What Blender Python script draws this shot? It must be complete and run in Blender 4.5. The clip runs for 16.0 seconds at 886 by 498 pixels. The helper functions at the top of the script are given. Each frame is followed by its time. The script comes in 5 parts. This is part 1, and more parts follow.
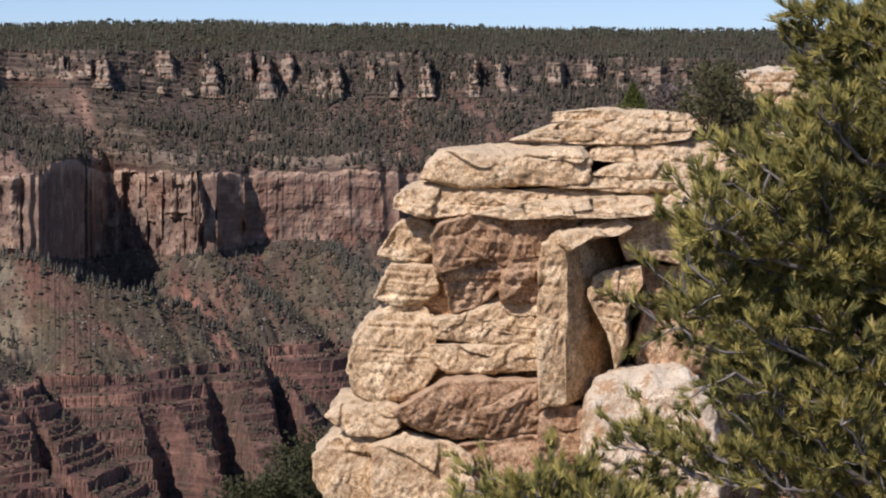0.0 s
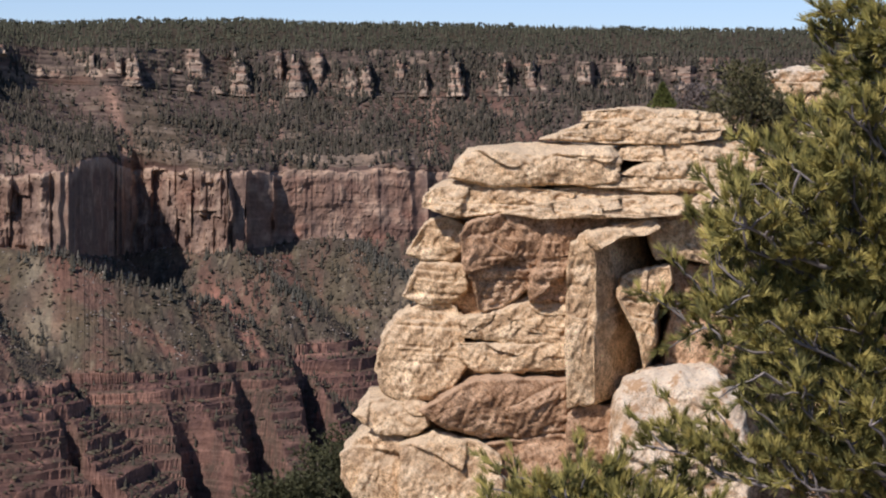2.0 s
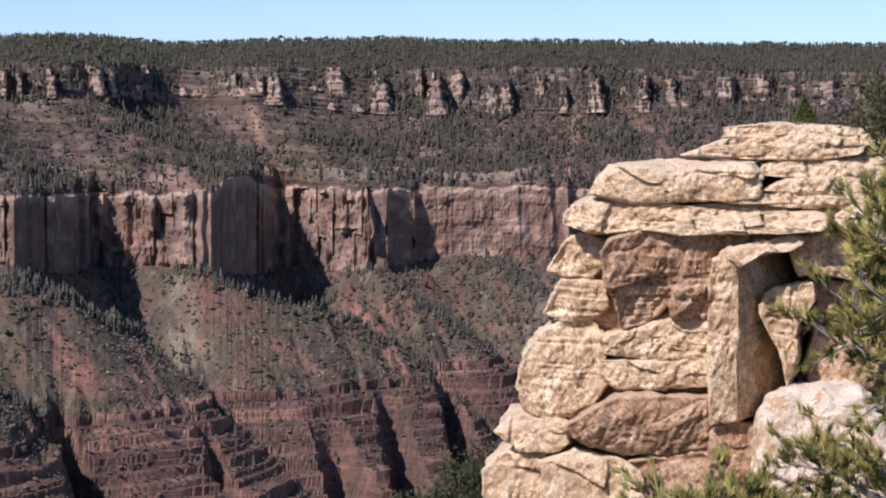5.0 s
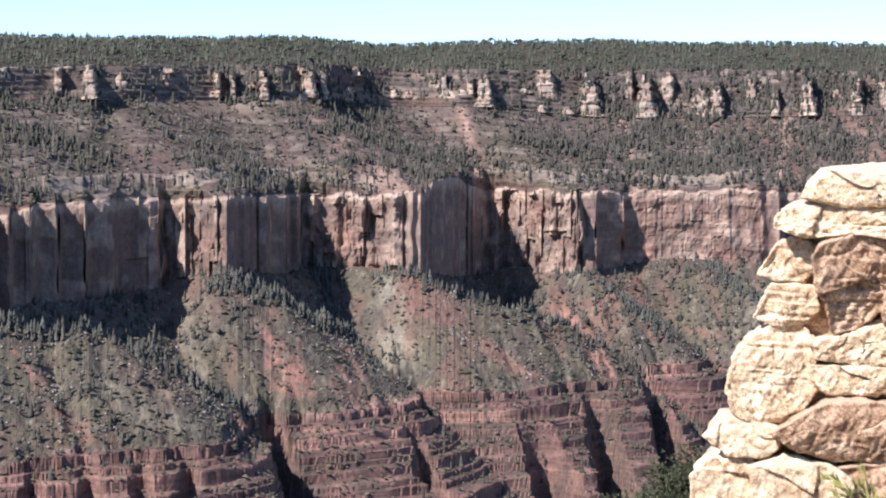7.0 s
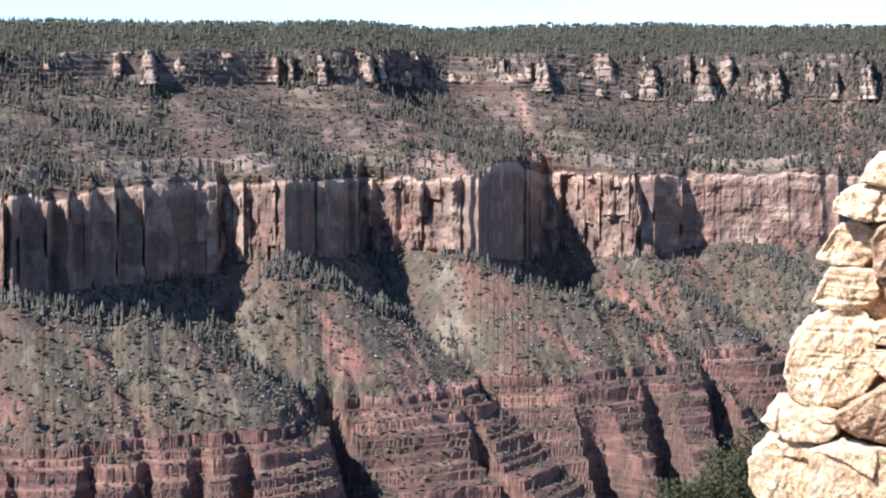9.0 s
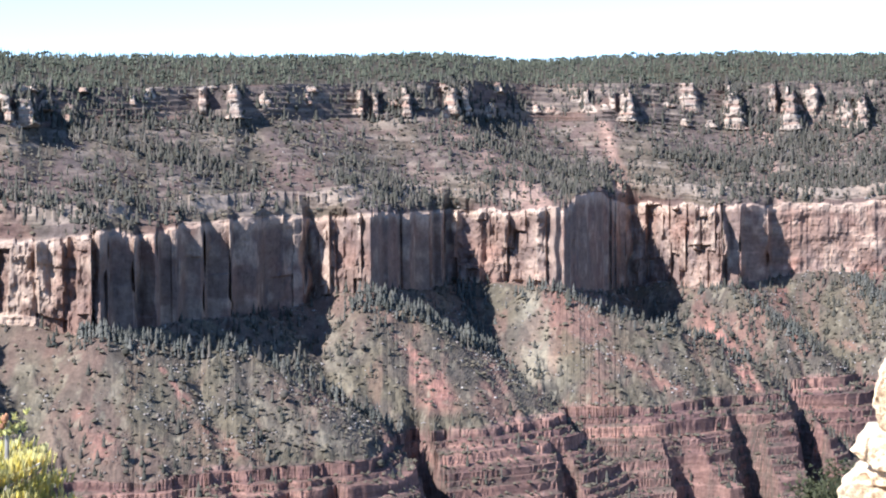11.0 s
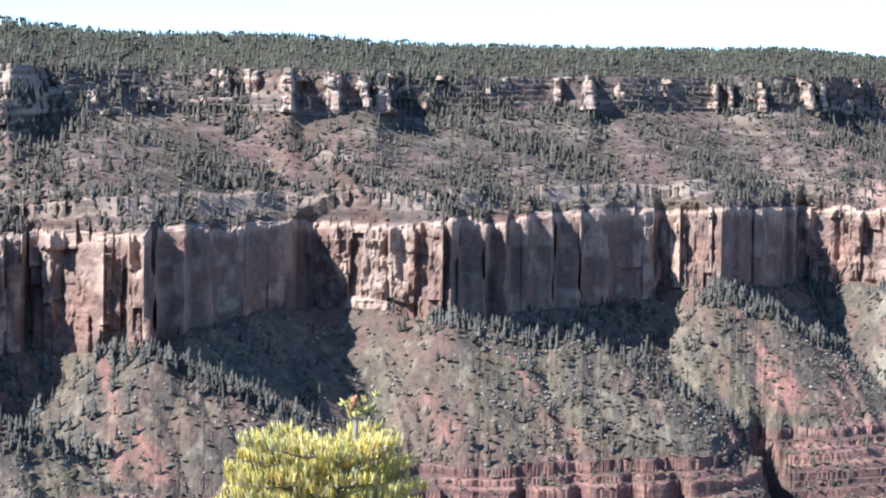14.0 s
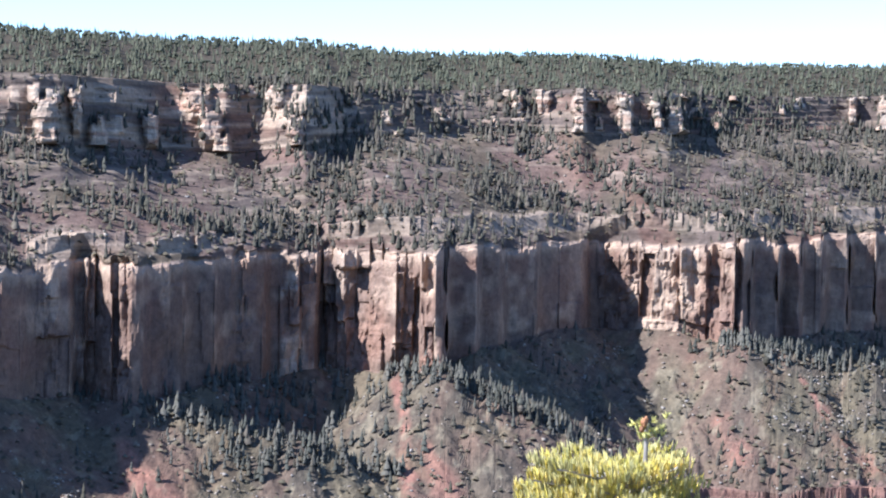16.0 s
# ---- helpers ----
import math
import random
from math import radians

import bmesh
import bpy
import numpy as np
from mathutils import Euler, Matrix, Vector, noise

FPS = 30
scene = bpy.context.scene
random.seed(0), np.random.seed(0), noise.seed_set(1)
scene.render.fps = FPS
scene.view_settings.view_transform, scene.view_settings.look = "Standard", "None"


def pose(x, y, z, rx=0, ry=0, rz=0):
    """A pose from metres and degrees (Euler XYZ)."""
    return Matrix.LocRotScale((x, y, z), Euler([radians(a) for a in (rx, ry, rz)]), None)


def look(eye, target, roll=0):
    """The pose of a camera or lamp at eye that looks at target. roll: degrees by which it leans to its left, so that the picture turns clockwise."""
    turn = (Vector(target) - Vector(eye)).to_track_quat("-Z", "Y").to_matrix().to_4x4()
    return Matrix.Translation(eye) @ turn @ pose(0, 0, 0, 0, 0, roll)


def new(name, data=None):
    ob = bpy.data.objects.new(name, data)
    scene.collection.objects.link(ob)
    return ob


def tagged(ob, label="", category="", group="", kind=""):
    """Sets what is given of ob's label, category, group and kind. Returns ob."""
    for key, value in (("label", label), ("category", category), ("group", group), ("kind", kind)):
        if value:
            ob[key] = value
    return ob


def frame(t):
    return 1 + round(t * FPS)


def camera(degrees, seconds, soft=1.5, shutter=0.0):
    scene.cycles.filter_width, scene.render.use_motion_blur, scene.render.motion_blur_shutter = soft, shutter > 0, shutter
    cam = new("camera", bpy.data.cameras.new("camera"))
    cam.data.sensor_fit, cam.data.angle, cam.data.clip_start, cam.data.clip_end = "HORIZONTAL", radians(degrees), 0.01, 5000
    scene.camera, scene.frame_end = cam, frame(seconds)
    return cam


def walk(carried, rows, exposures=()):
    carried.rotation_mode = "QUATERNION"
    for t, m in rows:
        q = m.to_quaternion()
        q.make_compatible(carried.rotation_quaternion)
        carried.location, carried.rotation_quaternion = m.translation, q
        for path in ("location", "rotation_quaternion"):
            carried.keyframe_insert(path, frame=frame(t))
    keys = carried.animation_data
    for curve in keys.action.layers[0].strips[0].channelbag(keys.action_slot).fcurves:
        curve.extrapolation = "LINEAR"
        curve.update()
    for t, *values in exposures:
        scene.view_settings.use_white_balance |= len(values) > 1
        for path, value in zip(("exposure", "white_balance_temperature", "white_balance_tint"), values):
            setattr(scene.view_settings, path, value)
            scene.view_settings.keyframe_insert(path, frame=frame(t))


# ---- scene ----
cam = camera(20.51, 16.0, soft=2.0)

# seconds, turn to the left, tilt up, roll: a hand-held pan from one spot
VIEW = [
    (0.0, -0.000, -2.842, 0.019), (0.5, -0.484, -2.645, -0.101), (1.0, 0.112, -2.642, 0.154),
    (1.5, 0.278, -2.768, 0.173), (2.0, 0.676, -2.870, 0.187), (2.5, 0.901, -2.767, -0.152),
    (3.0, 0.896, -2.523, -0.059), (3.2, 0.810, -2.503, -0.128), (5.3, 4.967, -2.439, -0.223),
    (5.5, 5.667, -2.415, -0.300), (6.0, 7.182, -2.565, -0.458), (6.5, 8.250, -2.578, -0.185),
    (7.0, 8.858, -2.414, 0.064), (7.5, 8.839, -2.490, -0.137), (8.0, 8.924, -2.634, -0.161),
    (8.5, 9.540, -2.842, -0.204), (9.0, 10.214, -2.783, -0.035), (9.2, 10.410, -2.621, 0.006),
    (11.3, 12.877, -1.991, -0.626), (11.5, 13.482, -1.988, -0.550), (12.0, 14.944, -1.907, -0.330),
    (12.5, 16.324, -2.187, -0.076), (13.0, 17.474, -2.142, 0.179), (13.5, 18.703, -2.135, 0.333),
    (14.0, 20.400, -2.241, 0.792), (14.5, 22.097, -2.158, 0.226), (15.0, 23.832, -2.020, 0.253),
    (15.5, 25.395, -1.989, 0.510), (16.0, 27.214, -1.867, 0.911),
]


def heading(turn, tilt):
    a, e = radians(-turn), radians(tilt)
    return Vector((math.sin(a) * math.cos(e), math.cos(a) * math.cos(e), math.sin(e)))


walk(cam, [(t, look((0, 0, 0), heading(turn, tilt), roll)) for t, turn, tilt, roll in VIEW],
     exposures=[(0.0, -0.1, 5750, 22), (3.2, -0.1, 5750, 22), (5.3, 0.29, 5380, 26), (7.0, 0.95, 5200, 18), (9.2, 1.08, 5220, 18), (11.3, 1.42, 5020, 15), (16.0, 1.48, 5000, 15)])

# ---- daylight: clear sky, sun behind the left shoulder ----
SUN_HEADING, SUN_HEIGHT = -143.0, 42.0
world = bpy.data.worlds.new("clear_sky")
scene.world = world
world.use_nodes = True
sky = world.node_tree.nodes.new("ShaderNodeTexSky")
sky.sky_type, sky.sun_disc = "NISHITA", False
sky.sun_elevation, sky.sun_rotation = radians(SUN_HEIGHT), radians(SUN_HEADING)
sky.altitude, sky.air_density, sky.dust_density, sky.ozone_density = 2300, 1.0, 0.5, 2.8
back = world.node_tree.nodes["Background"]
back.inputs["Strength"].default_value = 0.1
world.node_tree.links.new(sky.outputs["Color"], back.inputs["Color"])
sun = new("sun", bpy.data.lights.new("sun", "SUN"))
sun.data.energy, sun.data.angle, sun.data.color = 5.0, radians(0.53), (1.0, 0.9, 0.77)
sun.matrix_world = look((0, 0, 500), Vector((0, 0, 500)) - heading(-SUN_HEADING, SUN_HEIGHT))


# ---- small tools ----
def part(name, bm, material, parent, label=""):
    """Links a bmesh, or a finished mesh, as one mesh object under a thing or a part."""
    if isinstance(bm, bmesh.types.BMesh):
        mesh = bpy.data.meshes.new(name)
        bm.to_mesh(mesh)
        bm.free()
    else:
        mesh = bm
    mesh.materials.append(material)
    ob = new(name, mesh)
    ob.parent = parent
    return tagged(ob, label)


def sheet_mesh(name, verts, quads, colours=None, smooth=False):
    """A mesh from arrays: corners, four- or three-cornered faces, colours by corner."""
    mesh = bpy.data.meshes.new(name)
    verts, quads = np.asarray(verts, np.float32), np.asarray(quads, np.int32)
    n = quads.shape[1]
    mesh.vertices.add(len(verts))
    mesh.vertices.foreach_set("co", verts.ravel())
    mesh.loops.add(quads.size)
    mesh.loops.foreach_set("vertex_index", quads.ravel())
    mesh.polygons.add(len(quads))
    mesh.polygons.foreach_set("loop_start", np.arange(0, quads.size, n, dtype=np.int32))
    if colours is not None:
        layer = mesh.attributes.new("tone", "FLOAT_COLOR", "POINT")
        c = np.ones((len(verts), 4), np.float32)
        c[:, :np.shape(colours)[1]] = colours
        layer.data.foreach_set("color", c.ravel())
    mesh.update(calc_edges=True)
    mesh.polygons.foreach_set("use_smooth", np.full(len(quads), smooth))
    return mesh


def hash2(i, j, seed):
    h = (i.astype(np.int64) * 374761393 + j.astype(np.int64) * 668265263 + seed * 974634777) & 0x7FFFFFFF
    h = ((h ^ (h >> 13)) * 1274126177) & 0x7FFFFFFF
    return ((h ^ (h >> 16)) & 0xFFFF) / 65535.0


def noise2(x, y, seed=0):
    """Smooth value noise of two coordinates, -1 to 1."""
    x, y = np.broadcast_arrays(np.asarray(x, float), np.asarray(y, float))
    i, j = np.floor(x), np.floor(y)
    u, v = x - i, y - j
    u, v = u * u * (3 - 2 * u), v * v * (3 - 2 * v)
    a = hash2(i, j, seed) * (1 - u) + hash2(i + 1, j, seed) * u
    b = hash2(i, j + 1, seed) * (1 - u) + hash2(i + 1, j + 1, seed) * u
    return 2 * (a * (1 - v) + b * v) - 1


def fbm(x, y, seed=0, octaves=4):
    total, size = 0.0, 1.0
    for k in range(octaves):
        total = total + size * noise2(x * 2 ** k, y * 2 ** k, seed + 17 * k)
        size *= 0.5
    return total


def ridged(x, y, seed=0, octaves=3):
    total, size = 0.0, 1.0
    for k in range(octaves):
        total = total + size * (1 - 2 * np.abs(noise2(x * 2 ** k, y * 2 ** k, seed + 31 * k)))
        size *= 0.5
    return total


def step(e0, e1, x):
    t = np.clip((x - e0) / (e1 - e0), 0, 1)
    return t * t * (3 - 2 * t)


def mix(a, b, f):
    return a + (b - a) * f


# ---- materials ----
def nodes_of(name, roughness=0.9, specular=0.2):
    m = bpy.data.materials.new(name)
    m.use_nodes = True
    nt = m.node_tree
    b = nt.nodes["Principled BSDF"]
    b.inputs["Roughness"].default_value = roughness
    b.inputs["Specular IOR Level"].default_value = specular
    return m, nt, b


def add(nt, kind, **values):
    n = nt.nodes.new(kind)
    for k, v in values.items():
        n.inputs[k.replace("_", " ")].default_value = v
    return n


def noise_node(nt, scale, detail=4.0, rough=0.6, stretch=None):
    co = nt.nodes.new("ShaderNodeTexCoord")
    n = add(nt, "ShaderNodeTexNoise", Scale=scale, Detail=detail, Roughness=rough)
    if stretch:
        mp = add(nt, "ShaderNodeMapping", Scale=stretch)
        nt.links.new(co.outputs["Object"], mp.inputs["Vector"])
        nt.links.new(mp.outputs["Vector"], n.inputs["Vector"])
    else:
        nt.links.new(co.outputs["Object"], n.inputs["Vector"])
    return n


def ramp(nt, source, stops):
    r = nt.nodes.new("ShaderNodeValToRGB")
    e = r.color_ramp.elements
    while len(e) < len(stops):
        e.new(0.5)
    for el, (p, c) in zip(e, stops):
        el.position = p
        el.color = (*c, 1) if len(c) == 3 else c
    nt.links.new(source, r.inputs["Fac"])
    return r


def blend(nt, fac, a, b, kind="MIX"):
    n = nt.nodes.new("ShaderNodeMix")
    n.data_type, n.blend_type = "RGBA", kind
    for sock, v in ((n.inputs[0], fac), (n.inputs[6], a), (n.inputs[7], b)):
        if hasattr(v, "is_output"):
            nt.links.new(v, sock)
        elif isinstance(v, (int, float)):
            sock.default_value = v
        else:
            sock.default_value = (*v, 1)
    return n.outputs[2]


def bump(nt, b, height, strength, distance, after=None):
    n = add(nt, "ShaderNodeBump", Strength=strength, Distance=distance)
    nt.links.new(height, n.inputs["Height"])
    if after:
        nt.links.new(after.outputs["Normal"], n.inputs["Normal"])
    nt.links.new(n.outputs["Normal"], b.inputs["Normal"])
    return n


def canyon_material():
    """Layered cliffs and talus: the strata's own colours with stains, bedding and rubble; alpha says how strongly a layer is bedded."""
    m, nt, b = nodes_of("canyon_strata", 0.95, 0.1)
    at = nt.nodes.new("ShaderNodeAttribute")
    at.attribute_name = "tone"
    bed = noise_node(nt, 1.0, 5, 0.65, (0.012, 0.012, 0.22))
    streak = noise_node(nt, 1.0, 5, 0.65, (0.11, 0.11, 0.012))
    rub = noise_node(nt, 0.16, 8, 0.75)
    big = noise_node(nt, 0.018, 4, 0.6)
    flat = ramp(nt, bed.outputs["Fac"], [(0.3, (0.66, 0.64, 0.64)), (0.7, (1.3, 1.26, 1.22))]).outputs["Color"]
    upright = ramp(nt, streak.outputs["Fac"], [(0.3, (0.88, 0.87, 0.88)), (0.7, (1.12, 1.11, 1.09))]).outputs["Color"]
    c = blend(nt, 1.0, at.outputs["Color"], blend(nt, at.outputs["Alpha"], upright, flat), "MULTIPLY")
    c = blend(nt, 1.0, c, ramp(nt, rub.outputs["Fac"], [(0.32, (0.64, 0.64, 0.64)), (0.7, (1.3, 1.28, 1.24))]).outputs["Color"], "MULTIPLY")
    c = blend(nt, 1.0, c, ramp(nt, big.outputs["Fac"], [(0.3, (0.85, 0.87, 0.9)), (0.7, (1.12, 1.08, 1.05))]).outputs["Color"], "MULTIPLY")
    nt.links.new(c, b.inputs["Base Color"])
    lay = add(nt, "ShaderNodeMath")
    lay.operation = "MULTIPLY"
    nt.links.new(bed.outputs["Fac"], lay.inputs[0])
    nt.links.new(at.outputs["Alpha"], lay.inputs[1])
    one = bump(nt, b, rub.outputs["Fac"], 0.5, 3.5)
    bump(nt, b, lay.outputs[0], 0.7, 3.0, one)
    return m


def tinted_material(name, roughness, seed_scale, dark, light):
    """Foliage or bark: the tone of each plant, varied leaf clump by leaf clump."""
    m, nt, b = nodes_of(name, roughness, 0.15)
    at = nt.nodes.new("ShaderNodeAttribute")
    at.attribute_name = "tone"
    n = noise_node(nt, seed_scale, 3, 0.6)
    c = blend(nt, 1.0, at.outputs["Color"], ramp(nt, n.outputs["Fac"], [(0.3, dark), (0.7, light)]).outputs["Color"], "MULTIPLY")
    nt.links.new(c, b.inputs["Base Color"])
    return m


def limestone_material(name, pale, tan, brown, lichen=0.5, cover=0.0, rusty=0.0):
    """Weathered limestone: cream and tan patches, brown patina, grey and black lichen specks, pits."""
    m, nt, b = nodes_of(name, 0.92, 0.15)
    big = noise_node(nt, 0.55, 5, 0.62)
    mid = noise_node(nt, 3.2, 6, 0.7)
    fine = noise_node(nt, 14.0, 8, 0.75)
    speck = noise_node(nt, 26.0, 4, 0.6)
    pit = noise_node(nt, 6.0, 7, 0.72)
    bed = noise_node(nt, 1.0, 6, 0.7, (0.5, 0.5, 7.0))
    c = ramp(nt, big.outputs["Fac"], [(0.34, brown), (0.46, tan), (0.6, pale)]).outputs["Color"]
    c = blend(nt, 0.5, c, ramp(nt, mid.outputs["Fac"], [(0.36, brown), (0.48, tan), (0.62, pale)]).outputs["Color"])
    crag = noise_node(nt, 1.7, 9, 0.62)
    crag.noise_type = "RIDGED_MULTIFRACTAL"
    grit = noise_node(nt, 34.0, 3, 0.6)
    c = blend(nt, 1.0, c, ramp(nt, bed.outputs["Fac"], [(0.3, (0.88, 0.86, 0.84)), (0.65, (1.07, 1.06, 1.05))]).outputs["Color"], "MULTIPLY")
    c = blend(nt, 1.0, c, ramp(nt, crag.outputs["Fac"], [(0.0, (0.82, 0.77, 0.72)), (0.16, (1.0, 1.0, 1.0)), (0.6, (1.1, 1.1, 1.09))]).outputs["Color"], "MULTIPLY")
    c = blend(nt, 1.0, c, ramp(nt, grit.outputs["Fac"], [(0.38, (0.66, 0.6, 0.54)), (0.46, (1, 1, 1)), (0.62, (1.16, 1.16, 1.15))]).outputs["Color"], "MULTIPLY")
    # pitted patina lies in patches, the rest is nearly clean
    stain = ramp(nt, noise_node(nt, 0.9, 5, 0.6).outputs["Fac"], [(0.4 - cover, (0.2, 0.2, 0.2)), (0.58 - cover, (1, 1, 1))]).outputs["Color"]
    rough_c = blend(nt, 1.0, c, ramp(nt, fine.outputs["Fac"], [(0.37, (0.38, 0.3, 0.23)), (0.46, (0.9, 0.87, 0.84)), (0.6, (1.2, 1.2, 1.19))]).outputs["Color"], "MULTIPLY")
    rough_c = blend(nt, 1.0, rough_c, ramp(nt, pit.outputs["Fac"], [(0.35, (0.5, 0.42, 0.34)), (0.45, (0.98, 0.97, 0.96)), (0.58, (1.22, 1.22, 1.21))]).outputs["Color"], "MULTIPLY")
    c = blend(nt, stain, c, rough_c)
    # sky-facing surfaces go paler: bleaching, and sunlit tops put into the colour
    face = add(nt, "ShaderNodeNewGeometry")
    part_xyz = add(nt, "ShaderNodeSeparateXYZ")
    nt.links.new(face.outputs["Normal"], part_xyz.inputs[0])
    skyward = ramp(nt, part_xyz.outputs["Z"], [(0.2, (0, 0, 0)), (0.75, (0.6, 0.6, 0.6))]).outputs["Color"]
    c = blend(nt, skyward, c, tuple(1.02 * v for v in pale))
    dots = ramp(nt, speck.outputs["Fac"], [(0.56, (0, 0, 0)), (0.64, (1, 1, 1))])
    area = ramp(nt, mid.outputs["Fac"], [(0.42, (0, 0, 0)), (0.6, (lichen, lichen, lichen))])
    f = blend(nt, 1.0, dots.outputs["Color"], area.outputs["Color"], "MULTIPLY")
    c = blend(nt, f, c, (0.13, 0.115, 0.1))
    # orange lichen in small spots
    spots = ramp(nt, noise_node(nt, 2.4, 8, 0.72).outputs["Fac"], [(0.52, (0, 0, 0)), (0.58, (rusty, rusty, rusty))]).outputs["Color"]
    c = blend(nt, spots, c, (0.5, 0.29, 0.13))
    c = blend(nt, 1.0, c, (1.07, 1.045, 0.99), "MULTIPLY")
    nt.links.new(c, b.inputs["Base Color"])
    one = bump(nt, b, mid.outputs["Fac"], 0.4, 0.08)
    two = bump(nt, b, bed.outputs["Fac"], 0.12, 0.05, one)
    three = bump(nt, b, crag.outputs["Fac"], 0.15, 0.06, two)
    four = bump(nt, b, pit.outputs["Fac"], 0.8, 0.09, three)
    bump(nt, b, fine.outputs["Fac"], 0.9, 0.06, four)
    return m


def ground_material():
    """Pale limestone grit near the viewpoint, dark woodland soil farther off."""
    m, nt, b = nodes_of("limestone_grit", 0.95, 0.1)
    at = nt.nodes.new("ShaderNodeAttribute")
    at.attribute_name = "tone"
    wide, grit = noise_node(nt, 1.2, 5, 0.6), noise_node(nt, 40.0, 6, 0.7)
    c = blend(nt, 1.0, at.outputs["Color"], ramp(nt, wide.outputs["Fac"], [(0.3, (0.8, 0.8, 0.8)), (0.7, (1.25, 1.25, 1.25))]).outputs["Color"], "MULTIPLY")
    c = blend(nt, 1.0, c, ramp(nt, grit.outputs["Fac"], [(0.35, (0.7, 0.68, 0.65)), (0.65, (1.2, 1.2, 1.18))]).outputs["Color"], "MULTIPLY")
    nt.links.new(c, b.inputs["Base Color"])
    bump(nt, b, grit.outputs["Fac"], 0.6, 0.02)
    return m


GRIT = ground_material()
STRATA = canyon_material()
FAR_LEAF = tinted_material("conifer_foliage_far", 0.9, 0.4, (0.72, 0.74, 0.76), (1.22, 1.2, 1.14))
NEEDLE = tinted_material("pine_needles", 0.55, 9.0, (0.7, 0.75, 0.7), (1.25, 1.2, 1.1))
BARK = tinted_material("weathered_bark", 0.9, 12.0, (0.55, 0.55, 0.55), (1.4, 1.35, 1.3))
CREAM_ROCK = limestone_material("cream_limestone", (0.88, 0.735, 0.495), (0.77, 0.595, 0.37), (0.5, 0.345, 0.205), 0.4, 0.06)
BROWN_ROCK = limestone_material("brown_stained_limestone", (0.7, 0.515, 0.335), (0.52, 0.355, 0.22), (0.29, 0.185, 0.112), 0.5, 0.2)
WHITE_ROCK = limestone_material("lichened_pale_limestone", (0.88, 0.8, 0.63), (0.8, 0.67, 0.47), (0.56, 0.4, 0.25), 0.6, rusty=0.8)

# ---- the far canyon wall, as seen round the viewpoint: heading in degrees against metres ----
EVEN = np.arange(-46.0, 12.0, 0.034)
# buttress by buttress: where the great cliff stands, and how high its layers lie
WALL_AT = [-50, -42, -38.5, -35.6, -34.8, -30.0, -27.4, -23.6, -20.4, -15.3, -13.95, -12.2, -9.5, -7.98, -5.75, -4.7, -1.4, -1.1, 14]
WALL_R = [1650, 1770, 1880, 2010, 1975, 2190, 2108, 2420, 2370, 2770, 2715, 3020, 2970, 3440, 3350, 3460, 3500, 3550, 3700]
LAYER_AT = [-40, -36, -32, -28.5, -25.5, -22, -18.7, -14.5, -11, -8, -4.8, -2.8, 6]
SKYLINE = [150, 148, 149, 146, 146, 143, 151, 162, 170, 177, 184, 181, 176]
PALE_TOP = [79, 79, 79, 80, 86, 86, 91, 102, 113, 113, 116, 120, 109]
PALE_FOOT = [16, 16, 12, 32, 40, 40, 51, 57, 59, 56, 40, 42, 50]
RED_TOP = [-84, -82, -77, -70, -72, -70, -66, -58, -61, -60, -65, -64, -63]
RED_FOOT = [-182, -184, -190, -177, -160, -156, -165, -150, -145, -172, -170, -162, -150]

def at(values, a, stations=LAYER_AT):
    return np.interp(a, stations, values)


def soften(values, degrees):
    """Rounds off a line of values along COLS."""
    n = max(1, int(degrees / 0.034))
    k = np.hanning(2 * n + 1)
    line = np.convolve(np.pad(np.interp(EVEN, COLS, values), n, mode="edge"), k / k.sum(), mode="valid")
    return np.interp(COLS, EVEN, line)


def wall_line(a):
    """The great cliff's distance: its long shaded returns go back in uneven steps."""
    k = np.hanning(13)
    base = np.convolve(np.pad(np.interp(a, WALL_AT, WALL_R), 6, mode="edge"), k / k.sum(), mode="valid")
    u = base / 52 + 0.7 * noise2(base / 110, 0 * base, 79)
    cell = np.floor(u)
    much = (0.6 + 0.55 * hash2(cell, 0 * cell, 80)) * step(20, 50, np.gradient(base, a)) * np.where(a < -29.6, 0.5, 0.9)
    jump = 0.55 + 0.3 * hash2(cell, 0 * cell, 82)
    return base + (step(jump - 0.12, np.minimum(jump + 0.12, 1.0), u - cell) - (u - cell)) * 52 * much


# columns stand closer together where the cliff runs away from the eye
COLS = EVEN
SHARE = np.cumsum(np.hypot(wall_line(EVEN) * radians(0.034), np.gradient(wall_line(EVEN))))
SHARE = np.cumsum(np.gradient(SHARE / SHARE[-1] + 0.6 * np.linspace(0, 1, len(EVEN))) * np.where((EVEN > -38.5) & (EVEN < 2), 1.0, 0.3))
COLS = np.interp(np.linspace(SHARE[0], SHARE[-1], 1480), SHARE, EVEN)
WALL = np.interp(COLS, EVEN, wall_line(EVEN))
WALL_SHARP, WALL_SOFT, WALL_WIDE = soften(WALL, 0.05), soften(WALL, 0.6), soften(WALL, 2.2)
ARC = np.cumsum(np.hypot(WALL_SHARP * np.radians(np.gradient(COLS)), np.gradient(WALL_SHARP)))
ARCL = np.cumsum(WALL_WIDE * np.radians(np.gradient(COLS)))
